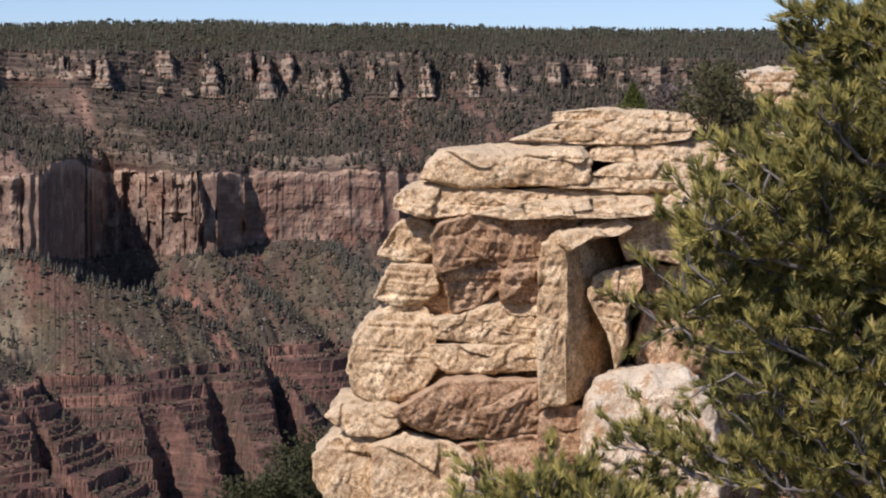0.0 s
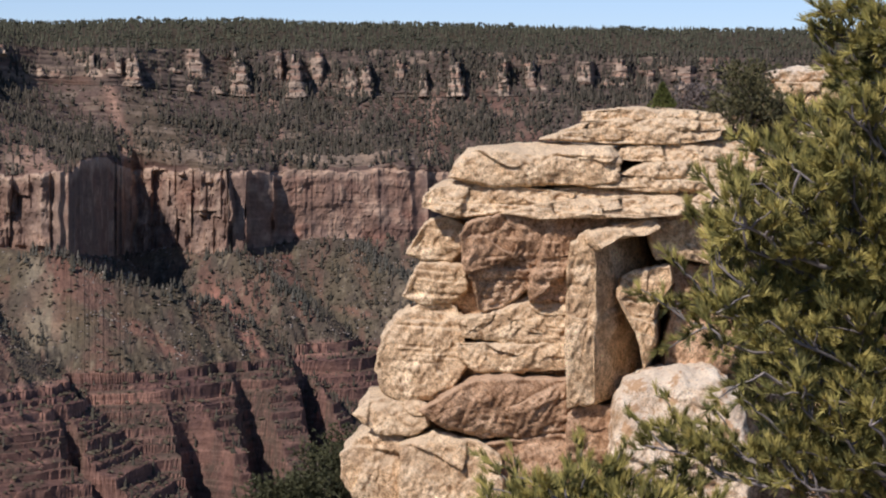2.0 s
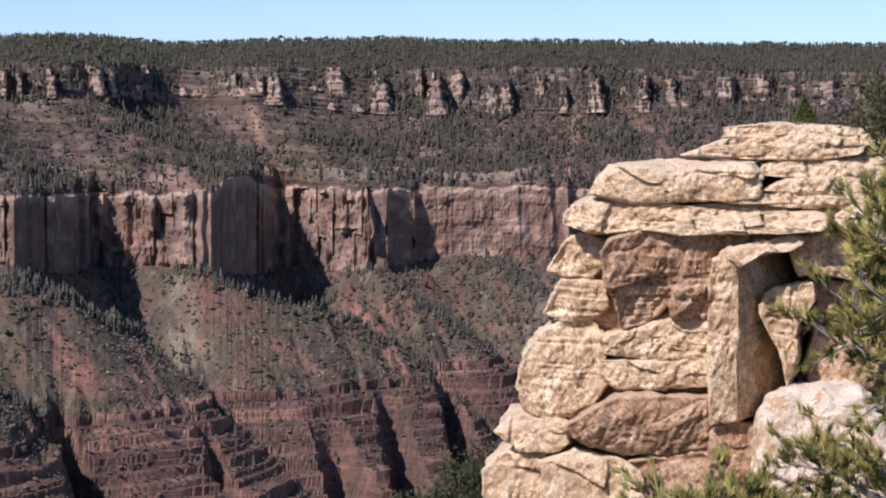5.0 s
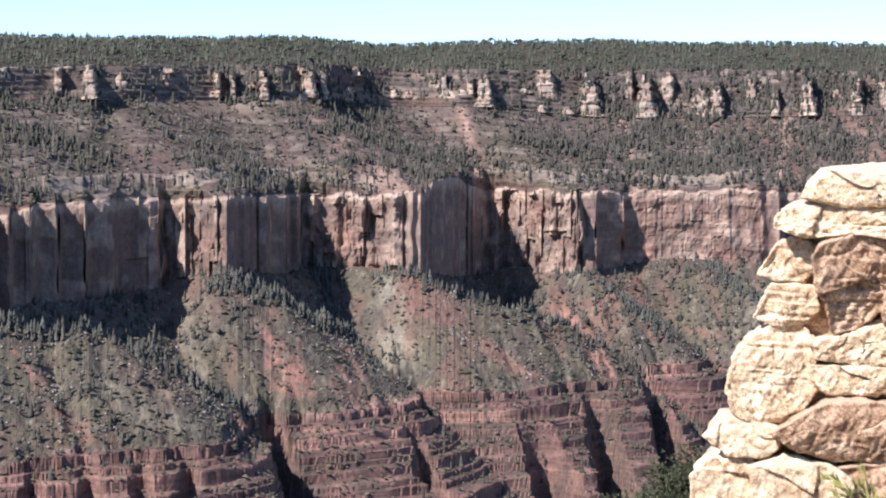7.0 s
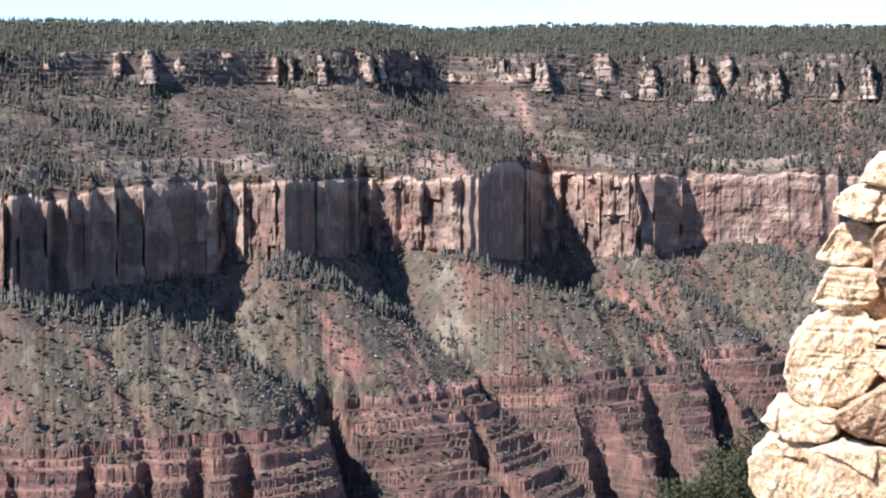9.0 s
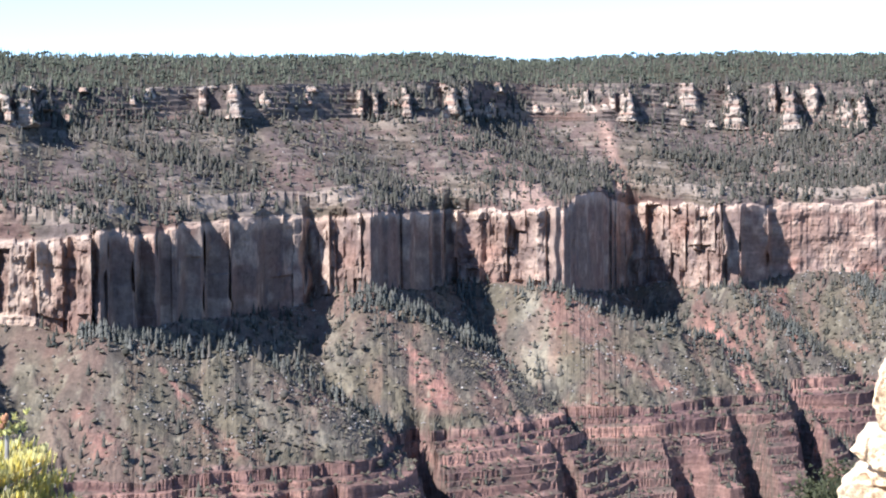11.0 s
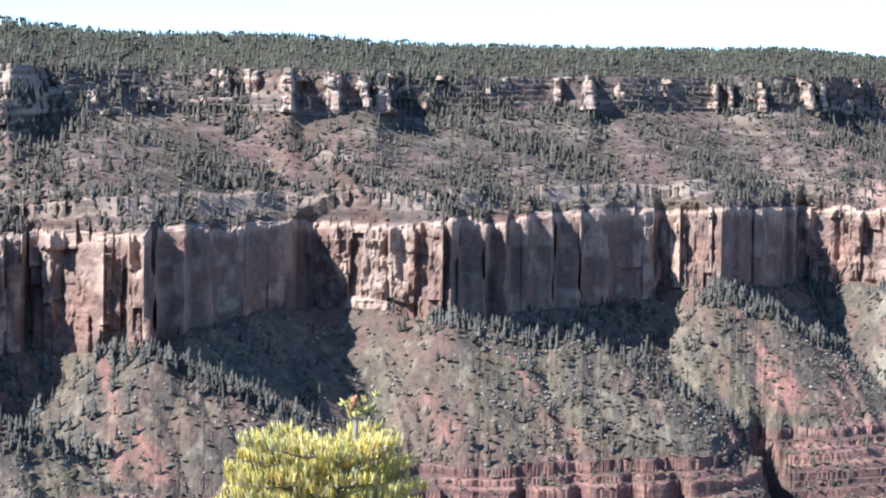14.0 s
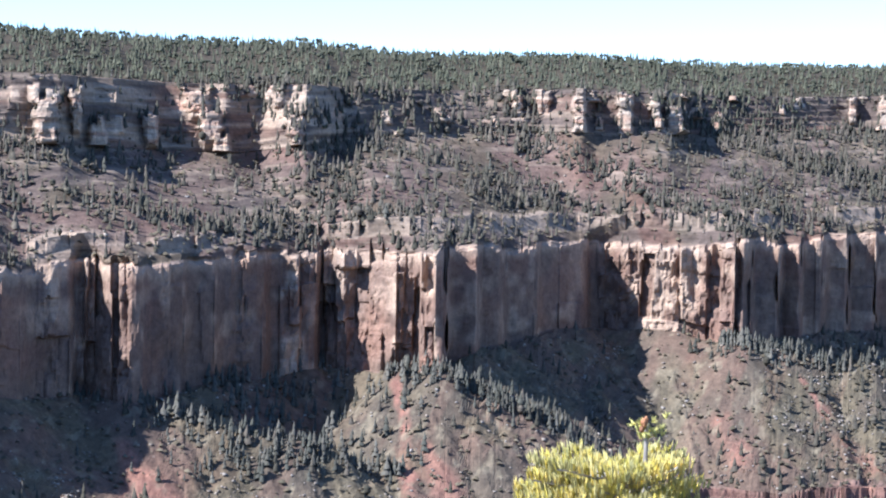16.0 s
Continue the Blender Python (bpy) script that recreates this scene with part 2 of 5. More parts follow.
# alcoves in the rim, to the right of its headlands
RIM_AT = [-46, -37.4, -36.1, -35.4, -34.9, -33.8, -32.3, -31.5, -30.45, -29.6, -26.4, -24.0, -23.7, -22.0, -21.5, -18.4, -17.0, -16.7, -15, -11.0, -10.6, -8.2, 12]
RIM_BACK = [10, 12, 0, 30, 10, 45, 8, 42, 0, 75, 5, 0, 25, 0, 50, 10, 0, 30, 5, 0, 22, 0, 0]
RIM = soften(at(RIM_BACK, COLS, RIM_AT), 0.12)
TAN = 1 / math.tan(radians(33))

# crests of the talus spurs, from the foot of each buttress down: heading, distance, height
SPURS_WEST = [
    [(-44.0, 1760, -190), (-40.0, 1750, -205), (-37.6, 1740, -232), (-36.2, 1730, -256)],
    [(-35.2, 2000, -186), (-34.2, 1985, -192), (-32.8, 1975, -197), (-31.0, 1975, -212), (-29.6, 1985, -228), (-28.4, 2000, -262)],
    [(-28.3, 2112, -176), (-27.2, 2104, -185), (-26.0, 2100, -191), (-25.0, 2104, -214), (-23.9, 2112, -236), (-22.4, 2130, -266)],
    [(-20.6, 2364, -164), (-19.4, 2374, -167), (-18.2, 2384, -169), (-17.0, 2402, -173), (-15.7, 2440, -204), (-14.4, 2480, -236), (-13.3, 2520, -262)],
]
SPURS_EAST = [
    [(-14.1, 2706, -152), (-13.2, 2720, -158), (-12.6, 2745, -172), (-12.1, 2775, -196), (-11.3, 2815, -226), (-10.4, 2830, -250)],
    [(-10.3, 2960, -150), (-9.5, 2958, -154), (-8.6, 2956, -171), (-7.3, 2966, -192), (-6.0, 3000, -211), (-5.0, 3030, -246), (-4.2, 3040, -270)],
    [(-11.7, 3004, -152), (-11.6, 2950, -180), (-11.45, 2890, -212), (-11.3, 2840, -236)],
    [(-6.0, 3290, -158), (-5.2, 3270, -170), (-4.6, 3240, -196), (-3.8, 3200, -236)],
    [(-2.6, 3440, -160), (-1.8, 3360, -190), (-0.8, 3260, -240), (0.4, 3180, -280)],
]
# ravines cut through the red benches: head, foot (heading, distance), half width and depth
RAVINES = [
    ((-12.9, 2600), (-11.9, 2330), 20, 42), ((-9.75, 2640), (-8.0, 2470), 15, 34), ((-6.75, 2800), (-5.0, 2560), 34, 70), ((-5.5, 2920), (-3.6, 2620), 28, 56),
    ((-4.2, 3060), (-2.4, 2700), 24, 50), ((-15.0, 2290), (-14.2, 2080), 12, 30), ((-16.1, 2260), (-15.5, 2060), 12, 28), ((-17.4, 2240), (-16.6, 2040), 14, 30),
    ((-18.7, 2220), (-18.0, 2020), 12, 26), ((-20.3, 2200), (-19.6, 1990), 12, 26), ((-22.6, 2120), (-21.2, 1940), 18, 40), ((-2.2, 3200), (-0.6, 2900), 26, 50),
]

# pale towers along the rim: heading, height angle of top and foot, half width at top and foot, in degrees
TOWERS_WEST = [
    (-36.49, 1.79, 0.55, 0.34, 0.31), (-35.79, 1.8, 0.82, 0.16, 0.13), (-35.31, 1.09, 0.37, 0.13, 0.29), (-34.07, 1.18, 0.52, 0.13, 0.21), (-33.02, 1.85, 1.19, 0.37, 0.31),
    (-32.69, 1.33, 0.54, 0.29, 0.29), (-32.43, 0.74, 0.09, 0.16, 0.29), (-30.99, 2.01, 1.23, 0.24, 0.24), (-30.73, 1.29, 0.38, 0.18, 0.21), (-31.58, 1.94, 1.67, 0.39, 0.29),
    (-25.55, 1.96, 1.44, 0.1, 0.16), (-24.96, 2.03, 1.44, 0.18, 0.24), (-24.11, 1.97, 0.92, 0.13, 0.21), (-23.04, 1.84, 0.99, 0.18, 0.21), (-22.31, 1.78, 1.32, 0.08, 0.13),
    (-21.89, 1.65, 0.93, 0.13, 0.34), (-21.5, 0.93, 0.54, 0.08, 0.31), (-19.4, 1.72, 1.53, 0.07, 0.08),
]
TOWERS_MID = [
    (-17.79, 1.99, 1.34, 0.07, 0.12), (-17.07, 1.99, 0.97, 0.09, 0.24), (-14.12, 1.83, 1.26, 0.07, 0.1), (-13.76, 1.79, 1.13, 0.05, 0.1), (-13.04, 1.78, 1.13, 0.08, 0.13),
    (-12.03, 1.82, 1.17, 0.13, 0.26), (-11.7, 1.91, 1.13, 0.07, 0.18), (-11.08, 1.45, 1.06, 0.08, 0.18), (-8.83, 1.77, 1.32, 0.05, 0.09), (-7.91, 1.64, 0.92, 0.1, 0.24),
    (-8.24, 1.58, 1.25, 0.07, 0.1), (-6.47, 1.81, 1.18, 0.18, 0.26), (-5.47, 1.86, 0.78, 0.09, 0.34), (-4.54, 1.86, 1.18, 0.07, 0.12),
]
TOWERS_EAST = [
    (-4.16, 1.76, 0.45, 0.09, 0.37), (-3.66, 1.72, 1.11, 0.18, 0.16), (-2.88, 1.37, 0.71, 0.16, 0.26), (-2.51, 1.5, 0.36, 0.1, 0.24), (-1.72, 1.56, 1.04, 0.1, 0.13),
    (-1.15, 1.3, 0.64, 0.07, 0.13), (-0.43, 1.75, 0.71, 0.1, 0.24), (0.68, 1.55, 0.77, 0.13, 0.18), (1.31, 1.55, 1.03, 0.1, 0.13), (1.35, 1.55, 0.96, 0.1, 0.13),
    (2.59, 1.62, 1.03, 0.18, 0.21), (3.44, 1.55, 1.03, 0.18, 0.18), (4.09, 1.42, 0.96, 0.13, 0.16), (4.88, 1.42, 0.89, 0.26, 0.26), (5.66, 1.48, 1.02, 0.1, 0.13),
]


def pillars(arc, h, wide, tall, seed):
    """Broken columns: each stands out by its own amount, faces its own way and breaks at its own heights."""
    x = arc / wide + 0.35 * noise2(arc / (wide * 2.3), h / (tall * 2.0), seed)
    i = np.floor(x)
    j = np.floor(h / tall + 3 * hash2(i, 0 * i, seed + 1))
    push = 2 * hash2(i, j, seed + 2) - 1
    slant = 2 * hash2(i, 0 * i, seed + 3) - 1
    return push + 1.3 * slant * (x - i - 0.5)


# colours of the beds
RED, DARK_RED, RUST = np.array((.228, .136, .1)), np.array((.15, .09, .076)), np.array((.28, .148, .104))
SCREE, SOIL, GRASS = np.array((.25, .215, .142)), np.array((.118, .097, .069)), np.array((.138, .117, .071))
BENCH = -268.0
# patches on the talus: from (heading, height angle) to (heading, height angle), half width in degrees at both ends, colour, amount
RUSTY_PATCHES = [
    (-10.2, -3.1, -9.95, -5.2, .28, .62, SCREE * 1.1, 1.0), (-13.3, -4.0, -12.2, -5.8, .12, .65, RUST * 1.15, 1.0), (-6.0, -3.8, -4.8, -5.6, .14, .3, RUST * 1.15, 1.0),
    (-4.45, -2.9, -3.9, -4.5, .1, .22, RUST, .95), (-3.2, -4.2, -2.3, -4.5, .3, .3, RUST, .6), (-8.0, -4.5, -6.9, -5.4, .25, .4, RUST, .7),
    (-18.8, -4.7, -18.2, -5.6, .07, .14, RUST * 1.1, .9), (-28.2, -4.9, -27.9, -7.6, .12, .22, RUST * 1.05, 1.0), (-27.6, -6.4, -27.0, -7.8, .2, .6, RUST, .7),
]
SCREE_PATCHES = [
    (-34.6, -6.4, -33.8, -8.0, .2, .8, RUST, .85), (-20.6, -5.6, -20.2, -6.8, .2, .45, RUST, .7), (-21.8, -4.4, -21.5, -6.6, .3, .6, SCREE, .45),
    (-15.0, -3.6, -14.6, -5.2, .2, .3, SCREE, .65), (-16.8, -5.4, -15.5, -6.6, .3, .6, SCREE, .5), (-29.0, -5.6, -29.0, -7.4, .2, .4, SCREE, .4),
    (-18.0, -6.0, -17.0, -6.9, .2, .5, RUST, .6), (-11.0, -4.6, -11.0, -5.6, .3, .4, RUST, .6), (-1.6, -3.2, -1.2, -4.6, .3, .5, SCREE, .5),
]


def spread(values, n=12):
    """Runs a box of n columns either way over the columns of a table."""
    k = np.cumsum(np.pad(values, ((n + 1, n), (0, 0)), mode="edge"), 0)
    return (k[2 * n + 1:] - k[:-2 * n - 1]) / (2 * n + 1)


def lower_rows(rf):
    """Talus aprons and spurs below the great cliff, breaking off into the stepped red benches: rows from the gorge up."""
    a = COLS
    span, fine, coarse, keep, near_wall = 1500.0, 430, 200, 158, 12
    first = WALL_WIDE - 1150
    # a smooth line a little in front of the cliff, where the free slope ends
    shelf = np.minimum.reduce([np.interp(a + q, a, WALL_SHARP) for q in np.linspace(-0.5, 0.5, 21)])
    shelf = soften(shelf, 0.3) - 12
    # the smooth ground: the highest of all aprons and spur flanks
    some = np.unique(np.concatenate([np.arange(0, len(a), 4), [len(a) - 1]]))
    r = first[some][:, None] + span * np.linspace(0, 1, coarse)[None]
    h = np.radians(a[some])[:, None]
    px, py = r * np.sin(h), r * np.cos(h)
    ground = np.full(r.shape, -900.0)
    crest = np.full(r.shape, 999.0)
    for k in range(0, len(a), 5):
        d = np.hypot(px - WALL_SHARP[k] * SIN[k], py - WALL_SHARP[k] * COS[k])
        ground = np.maximum(ground, rf[k] + 2 - np.where(d < 380, 0.8 * d - 0.0006 * d * d, 217 + 0.34 * (d - 380)))
    for line in SPURS_WEST + SPURS_EAST:
        line = np.array(line, float)
        t = np.linspace(0, len(line) - 1, 46)
        lh, lr, lz = (np.interp(t, np.arange(len(line)), line[:, i]) for i in range(3))
        lz = lz + 4 * noise2(t * 1.7, 0 * t + lr[0], 19)
        for ch, cr, cz in zip(np.radians(lh), lr, lz):
            d = np.hypot(px - cr * np.sin(ch), py - cr * np.cos(ch))
            crest = np.minimum(crest, d)
            ground = np.maximum(ground, cz - np.where(d < 300, 0.74 * d - 0.0005 * d * d, 177 + 0.44 * (d - 300)) + 4 * np.exp(-(d / 9) ** 2) - 4)
    table, crests = ground, crest
    ci = np.interp(np.arange(len(a)), some, np.arange(len(some)))
    c0 = np.clip(np.floor(ci).astype(int), 0, len(some) - 2)[:, None]
    cf = (ci - c0[:, 0])[:, None]

    def finer(v, r):
        pos = np.clip((r - first[:, None]) / span * (coarse - 1), 0, coarse - 1.001)
        i0 = np.floor(pos).astype(int)
        f = pos - i0
        return (v[c0, i0] * (1 - f) + v[c0, i0 + 1] * f) * (1 - cf) + (v[c0 + 1, i0] * (1 - f) + v[c0 + 1, i0 + 1] * f) * cf

    r = first[:, None] + (shelf - first)[:, None] * np.linspace(0, 1, fine)[None]
    z, crest = finer(table, r), finer(crests, r)
    hr = np.radians(a)[:, None]
    px, py = r * np.sin(hr), r * np.cos(hr)
    away = np.clip((shelf[:, None] - r) / 50, 0, 1)
    # gullies running down the slopes, rubble and hummocks
    lat = ARCL[:, None] + 0 * r
    z = z - (np.clip(ridged(lat / 70 + r / 260, r / 330, 23, 3), 0, 2) * 6.5 + fbm(px / 40, py / 40, 29, 3) * 3.0 + fbm(px / 11, py / 11, 31, 3) * 1.6 + ridged(px / 6, py / 6, 32, 2) * 0.5) * away * (1 - 0.9 * step(0, 25, BENCH - z))
    low = step(-10, 40, BENCH - z)
    z = z + low * fbm(px / 140, py / 140, 41, 2) * 7
    for head, foot, wide, cut in RAVINES:
        p0, p1 = (np.array((q[1] * math.sin(radians(q[0])), q[1] * math.cos(radians(q[0])))) for q in (head, foot))
        run = p1 - p0
        long = np.hypot(*run)
        u = ((px - p0[0]) * run[0] + (py - p0[1]) * run[1]) / long ** 2
        v = ((px - p0[0]) * -run[1] + (py - p0[1]) * run[0]) / long + 11 * noise2(u * 5, 0 * u + long, 47) + 4 * noise2(px / 9, py / 9, 48)
        z = z - cut * step(-0.02, 0.35, u) * np.clip(1 - np.abs(v) / (wide * (0.6 + 0.9 * np.clip(u, 0, 1.5))), 0, 1) ** 0.8 * (u < 1.8)
    # below the talus the ground falls faster, in ledges and little cliffs
    fall = np.maximum(0, BENCH - z) * 1.7
    beds = np.cumsum(np.array([0, 7, 4, 13, 6, 17, 4, 8, 5, 15, 6, 10, 19, 5, 12, 9, 14, 20, 20, 20, 30, 40, 60], float))

    def ledges(fall, px, py):
        k = np.clip(np.searchsorted(beds, fall, side="right") - 1, 0, len(beds) - 2)
        thick = beds[k + 1] - beds[k]
        part_way = np.clip((fall - beds[k]) / thick, 0, 1)
        lip = 0.5 + 0.25 * noise2(px / 130, py / 130 + k * 7.1, 57) + 0.05 * noise2(px / 14, py / 14, 56)
        sheer = 0.45 + 0.45 * step(-0.4, 0.3, noise2(px / 90 + k * 3.3, py / 90, 58))
        drop = beds[k] + thick * ((1 - sheer) * part_way + sheer * step(lip, np.minimum(lip + 0.1, 1.0), part_way))
        bare = step(0, 4, fall - 8 - 9 * noise2(px / 90, py / 90, 53))
        return BENCH - mix(fall, drop, bare), part_way - lip, bare

    smooth = z
    z = np.where(fall > 0, ledges(fall, px, py)[0], z)
    z = np.maximum(z, -520 + 6 * noise2(px / 90, py / 90, 59))
    # rows lie where the eye sees the ground
    angle = z / r
    seen = angle >= np.maximum.accumulate(angle, 1) - 0.0006
    gain = np.abs(np.gradient(angle, axis=1)) * (0.12 + seen) * np.where(angle > math.tan(radians(-9.6)), 1.0, 0.12)
    gain = spread(gain + 0.12 * gain.mean(1, keepdims=True) + 1e-7, 16)
    total = np.cumsum(gain, 1)
    total = (total - total[:, :1]) / (total[:, -1:] - total[:, :1])
    want = np.linspace(0, 1, keep)
    spot = np.array([np.interp(want, total[c], np.arange(fine)) for c in range(len(a))])
    pick = np.array([[np.interp(spot[c], np.arange(fine), v[c]) for v in (r, smooth, crest, fall)] for c in range(len(a))])
    r, z, crest, fall = (pick[:, k].T for k in range(4))
    px, py = r * SIN[None], r * COS[None]
    cut, lip, bare = ledges(fall, px, py)
    z = np.maximum(np.where(fall > 0, cut, z), -520)
    q = np.linspace(0, 1, near_wall + 1)[1:]
    more = (shelf[:, None] + (WALL_SHARP - 2 - shelf)[:, None] * q[None]).T
    r = np.concatenate([r, more])
    z = np.concatenate([z, finer(table, more.T).T + 0.6 * noise2(more * SIN / 5, more * COS / 5, 60)])
    crest = np.concatenate([crest, finer(crests, more.T).T])
    fall, lip, bare = (np.concatenate([v, 0 * more]) for v in (fall, lip, bare))
    px, py = r * SIN[None], r * COS[None]
    CREST.append(crest)
    # colours
    h = np.broadcast_to(a[None], r.shape)
    angle = np.degrees(np.arctan2(z, r))

    def over(base, other, f):
        return base + (other - base) * np.clip(f, 0, 1)[..., None]

    c = over(np.ones(r.shape + (3,)) * SOIL, RUST, (0.2 + 0.3 * step(-16, -12, h)) * step(0.0, 0.7, fbm(px / 70, py / 110, 61, 4)))
    c = over(c, GRASS, 0.7 * step(0.0, 0.6, fbm(px / 45, py / 45, 63, 3)))
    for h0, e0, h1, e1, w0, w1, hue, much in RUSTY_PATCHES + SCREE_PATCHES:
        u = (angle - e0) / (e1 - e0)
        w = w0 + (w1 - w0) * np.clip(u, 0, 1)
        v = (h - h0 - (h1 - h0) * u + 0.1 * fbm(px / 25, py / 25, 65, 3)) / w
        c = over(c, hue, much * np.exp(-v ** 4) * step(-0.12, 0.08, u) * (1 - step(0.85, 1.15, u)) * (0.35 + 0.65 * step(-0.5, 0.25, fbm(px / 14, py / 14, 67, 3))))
    c = over(c, SCREE, 0.6 * step(0.45, 0.85, fbm(px / 7, py / 10, 69, 3)))
    c = over(c, RUST * 0.75, (0.2 + 0.15 * step(-16, -12, h)) * step(0.25, 0.7, fbm(px / 16 + r / 120, r / 90, 70, 3)))
    beds = over(np.ones(r.shape + (3,)) * RED, DARK_RED, 0.5 + 0.6 * noise2(px / 300, z / 3.5, 71))
    beds = over(beds, np.array((.42, .25, .175)), 1.0 * noise2(px / 220, z / 2.2, 73))
    beds = over(beds, np.array((.5, .36, .27)), 0.7 * bare * (1 - step(6, 16, fall - 6 * noise2(px / 90, py / 90, 53))))
    beds = over(beds, SOIL * 0.95, 0.75 * (np.abs(lip - 0.06) > 0.14) * step(-0.5, 0.4, noise2(px / 30, py / 30, 77)))
    c = over(c, beds, bare)
    c = np.concatenate([np.clip(c, 0.01, 0.9), (0.1 + 0.8 * bare)[..., None]], -1)
    return [(r[k], z[k], c[k], np.full(len(a), 1), bare[k]) for k in range(keep + near_wall)]


CREST = []
def canyon_rows():
    """Rows of the wall from the gorge up to the plateau: distance, height and colour for each heading."""
    a = COLS
    sky, pt, pf, rt, rf = (at(v, a) for v in (SKYLINE, PALE_TOP, PALE_FOOT, RED_TOP, RED_FOOT))

    def wall_at(shift, line):
        return np.interp(a + shift, a, line)

    red, rust, grass = RED, RUST, GRASS
    buff, grey = np.array((.2, .155, .12)), np.array((.105, .092, .087))
    pale, cream = np.array((.43, .345, .25)), np.array((.52, .43, .32))

    def paint(base, other, f):
        return base + (other - base) * np.asarray(f)[:, None]

    rf = rf + 7 * fbm(ARCL / 75, 0, 65, 2)
    flat = np.ones((len(a), 3))
    rows = lower_rows(rf)

    # 3 the great cliff, fluted into pillars and alcoves
    n = 56
    hump = 16 * np.round(5 * np.clip(1.55 - np.abs(a + 8.82) / 0.46 + 0.25 * noise2(ARCL / 9, 0, 92), 0, 1)) / 5
    rt = rt + hump + (1 - 0.5 * hump / 17) * (3.0 * np.round(1.6 * noise2(ARCL / 26, 0, 96)) + 1.6 * pillars(ARCL, 0 * ARCL, 9, 50, 98))
    steep = np.clip(np.gradient(WALL_SOFT, COLS) / (WALL_SOFT * radians(1)), -1, 6)
    calm = 0.7 - 0.62 * step(1.0, 3.0, soften(steep, 0.3))
    for k in range(n):
        q = k / (n - 1)
        z = mix(rf, rt, q)
        h = q * (rt - rf)
        warp = 0.22 * noise2(ARC / 26, h / 50, 81)
        flute = pillars(ARC + 8 * warp, h, 34, 170, 83) * 7.5 + pillars(ARC + 5 * warp, h, 13, 62, 84) * 5.5 * (1 - 0.8 * step(0.5, 1.3, soften(steep, 0.15))) + noise2(ARC / 60, h / 120, 85) * 6
        flute = flute * (0.6 + 0.4 * q) * (1.5 - 1.1 * step(0.5, 1.3, soften(steep, 0.15))) * (1 - 0.85 * step(-6.5, -4.5, a))
        chips = fbm(ARC / 11, h / 18, 87, 4) * 4.2 + noise2(ARC / 140, h / 6.0, 89) * 1.0 + 3.0 * step(0.1, 0.4, noise2(ARC / 55, h / 16, 90)) * step(-6.5, -5, a) + np.round(2 * noise2(ARC / 11, h / 60, 91)) * 2.0
        sway = (0.1 * noise2(ARC / 16, h / 26, 93) + 0.16 * noise2(ARC / 45, h / 60, 94)) * step(0, 0.2, np.full(len(a), q)) * calm
        r = wall_at(sway, WALL_SHARP) + h * 0.07 - flute - chips * (1 - 0.4 * step(-6.5, -4.5, a)) * (1 - 0.8 * step(0.5, 1.3, soften(steep, 0.15))) + 5
        r = r + 4 * step(0.97, 1.0, q + 0.03 * noise2(ARC / 18, 0, 97))
        c = paint(flat * mix(red * 0.55, buff, 0.68), buff, 0.4 + 0.6 * fbm(ARC / 60, h / 80, 101, 3))
        c = paint(c, grey, np.clip(0.6 * fbm(ARC / 24, h / 60, 103, 4), 0, 0.6))
        c = paint(c, rust * 0.95, np.clip(fbm(ARC / 40, h / 35, 107, 3) * 0.8, 0, 0.55) * (0.4 + 0.4 * step(-6, -4, a)) + 0.08 * step(-6.5, -4, a))
        # cream patches, stronger on standing-out pillars: lit fronts painted brighter than shaded returns
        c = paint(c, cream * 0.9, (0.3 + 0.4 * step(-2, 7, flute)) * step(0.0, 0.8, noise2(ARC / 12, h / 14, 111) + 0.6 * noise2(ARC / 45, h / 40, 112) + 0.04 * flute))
        c = paint(c, cream * 0.85, 0.55 * step(0.86, 0.97, np.full(len(a), q) + 0.04 * noise2(ARC / 25, 0, 109)))
        c = c * (1 + 0.2 * step(-15, -9, a))[:, None] * np.array((1.2, 1.1, 1.03))
        c = np.concatenate([np.clip(c, 0.01, 0.9), (0.15 + 0.6 * step(-6.5, -4.5, a))[:, None]], 1)
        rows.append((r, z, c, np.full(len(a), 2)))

    # towers: heading, foot and top in metres, half widths, how far they stand out
    rng = np.random.default_rng(8)
    towers = []
    for h0, e1, e0, w1, w0 in TOWERS_WEST + TOWERS_MID + TOWERS_EAST:
        far = float(np.interp(h0, a, WALL_WIDE)) + 190
        towers.append((h0, far * math.tan(radians(e0)), far * math.tan(radians(e1)) + 2, w1 * 1.05, w0 * 0.78, rng.uniform(7, 13) * (2.0 if h0 < -30 else 1.0)))
    for k in range(90):
        h0 = rng.uniform(-44, 10)
        lo = float(np.interp(h0, a, pf)) + rng.uniform(-12, 45)
        towers.append((h0, lo, lo + rng.uniform(6, 16), rng.uniform(0.03, 0.09), rng.uniform(0.08, 0.2), rng.uniform(3, 7)))

    # 4 wooded slope with a broken ledge low down
    smooth_rt = soften(rt, 0.4)
    rise = pf - smooth_rt
    n = 52

    def upper(d):
        r = mix(WALL_SHARP + 16, mix(wall_at(0.022 * d, WALL_SOFT), wall_at(0.022 * d, WALL_WIDE), min(1.0, 0.25 + d / 120)) + 8, step(0, 14, np.full(1, float(d)))[0])
        rib = fbm(ARCL / 120 + d * 0.006, d / 200, 121, 4) * 24 * min(1.0, 0.15 + d / 60)
        return r + TAN * d - rib + fbm(ARCL / 22, d / 22, 123, 3) * 2.5 + RIM * step(25, 105, np.full(1, float(d)))[0]

    ledge = np.clip(0.62 + 0.7 * noise2(ARCL / 45, 0, 131) + 0.35 * pillars(ARCL, 0 * ARCL, 9, 20, 132), 0, 1)
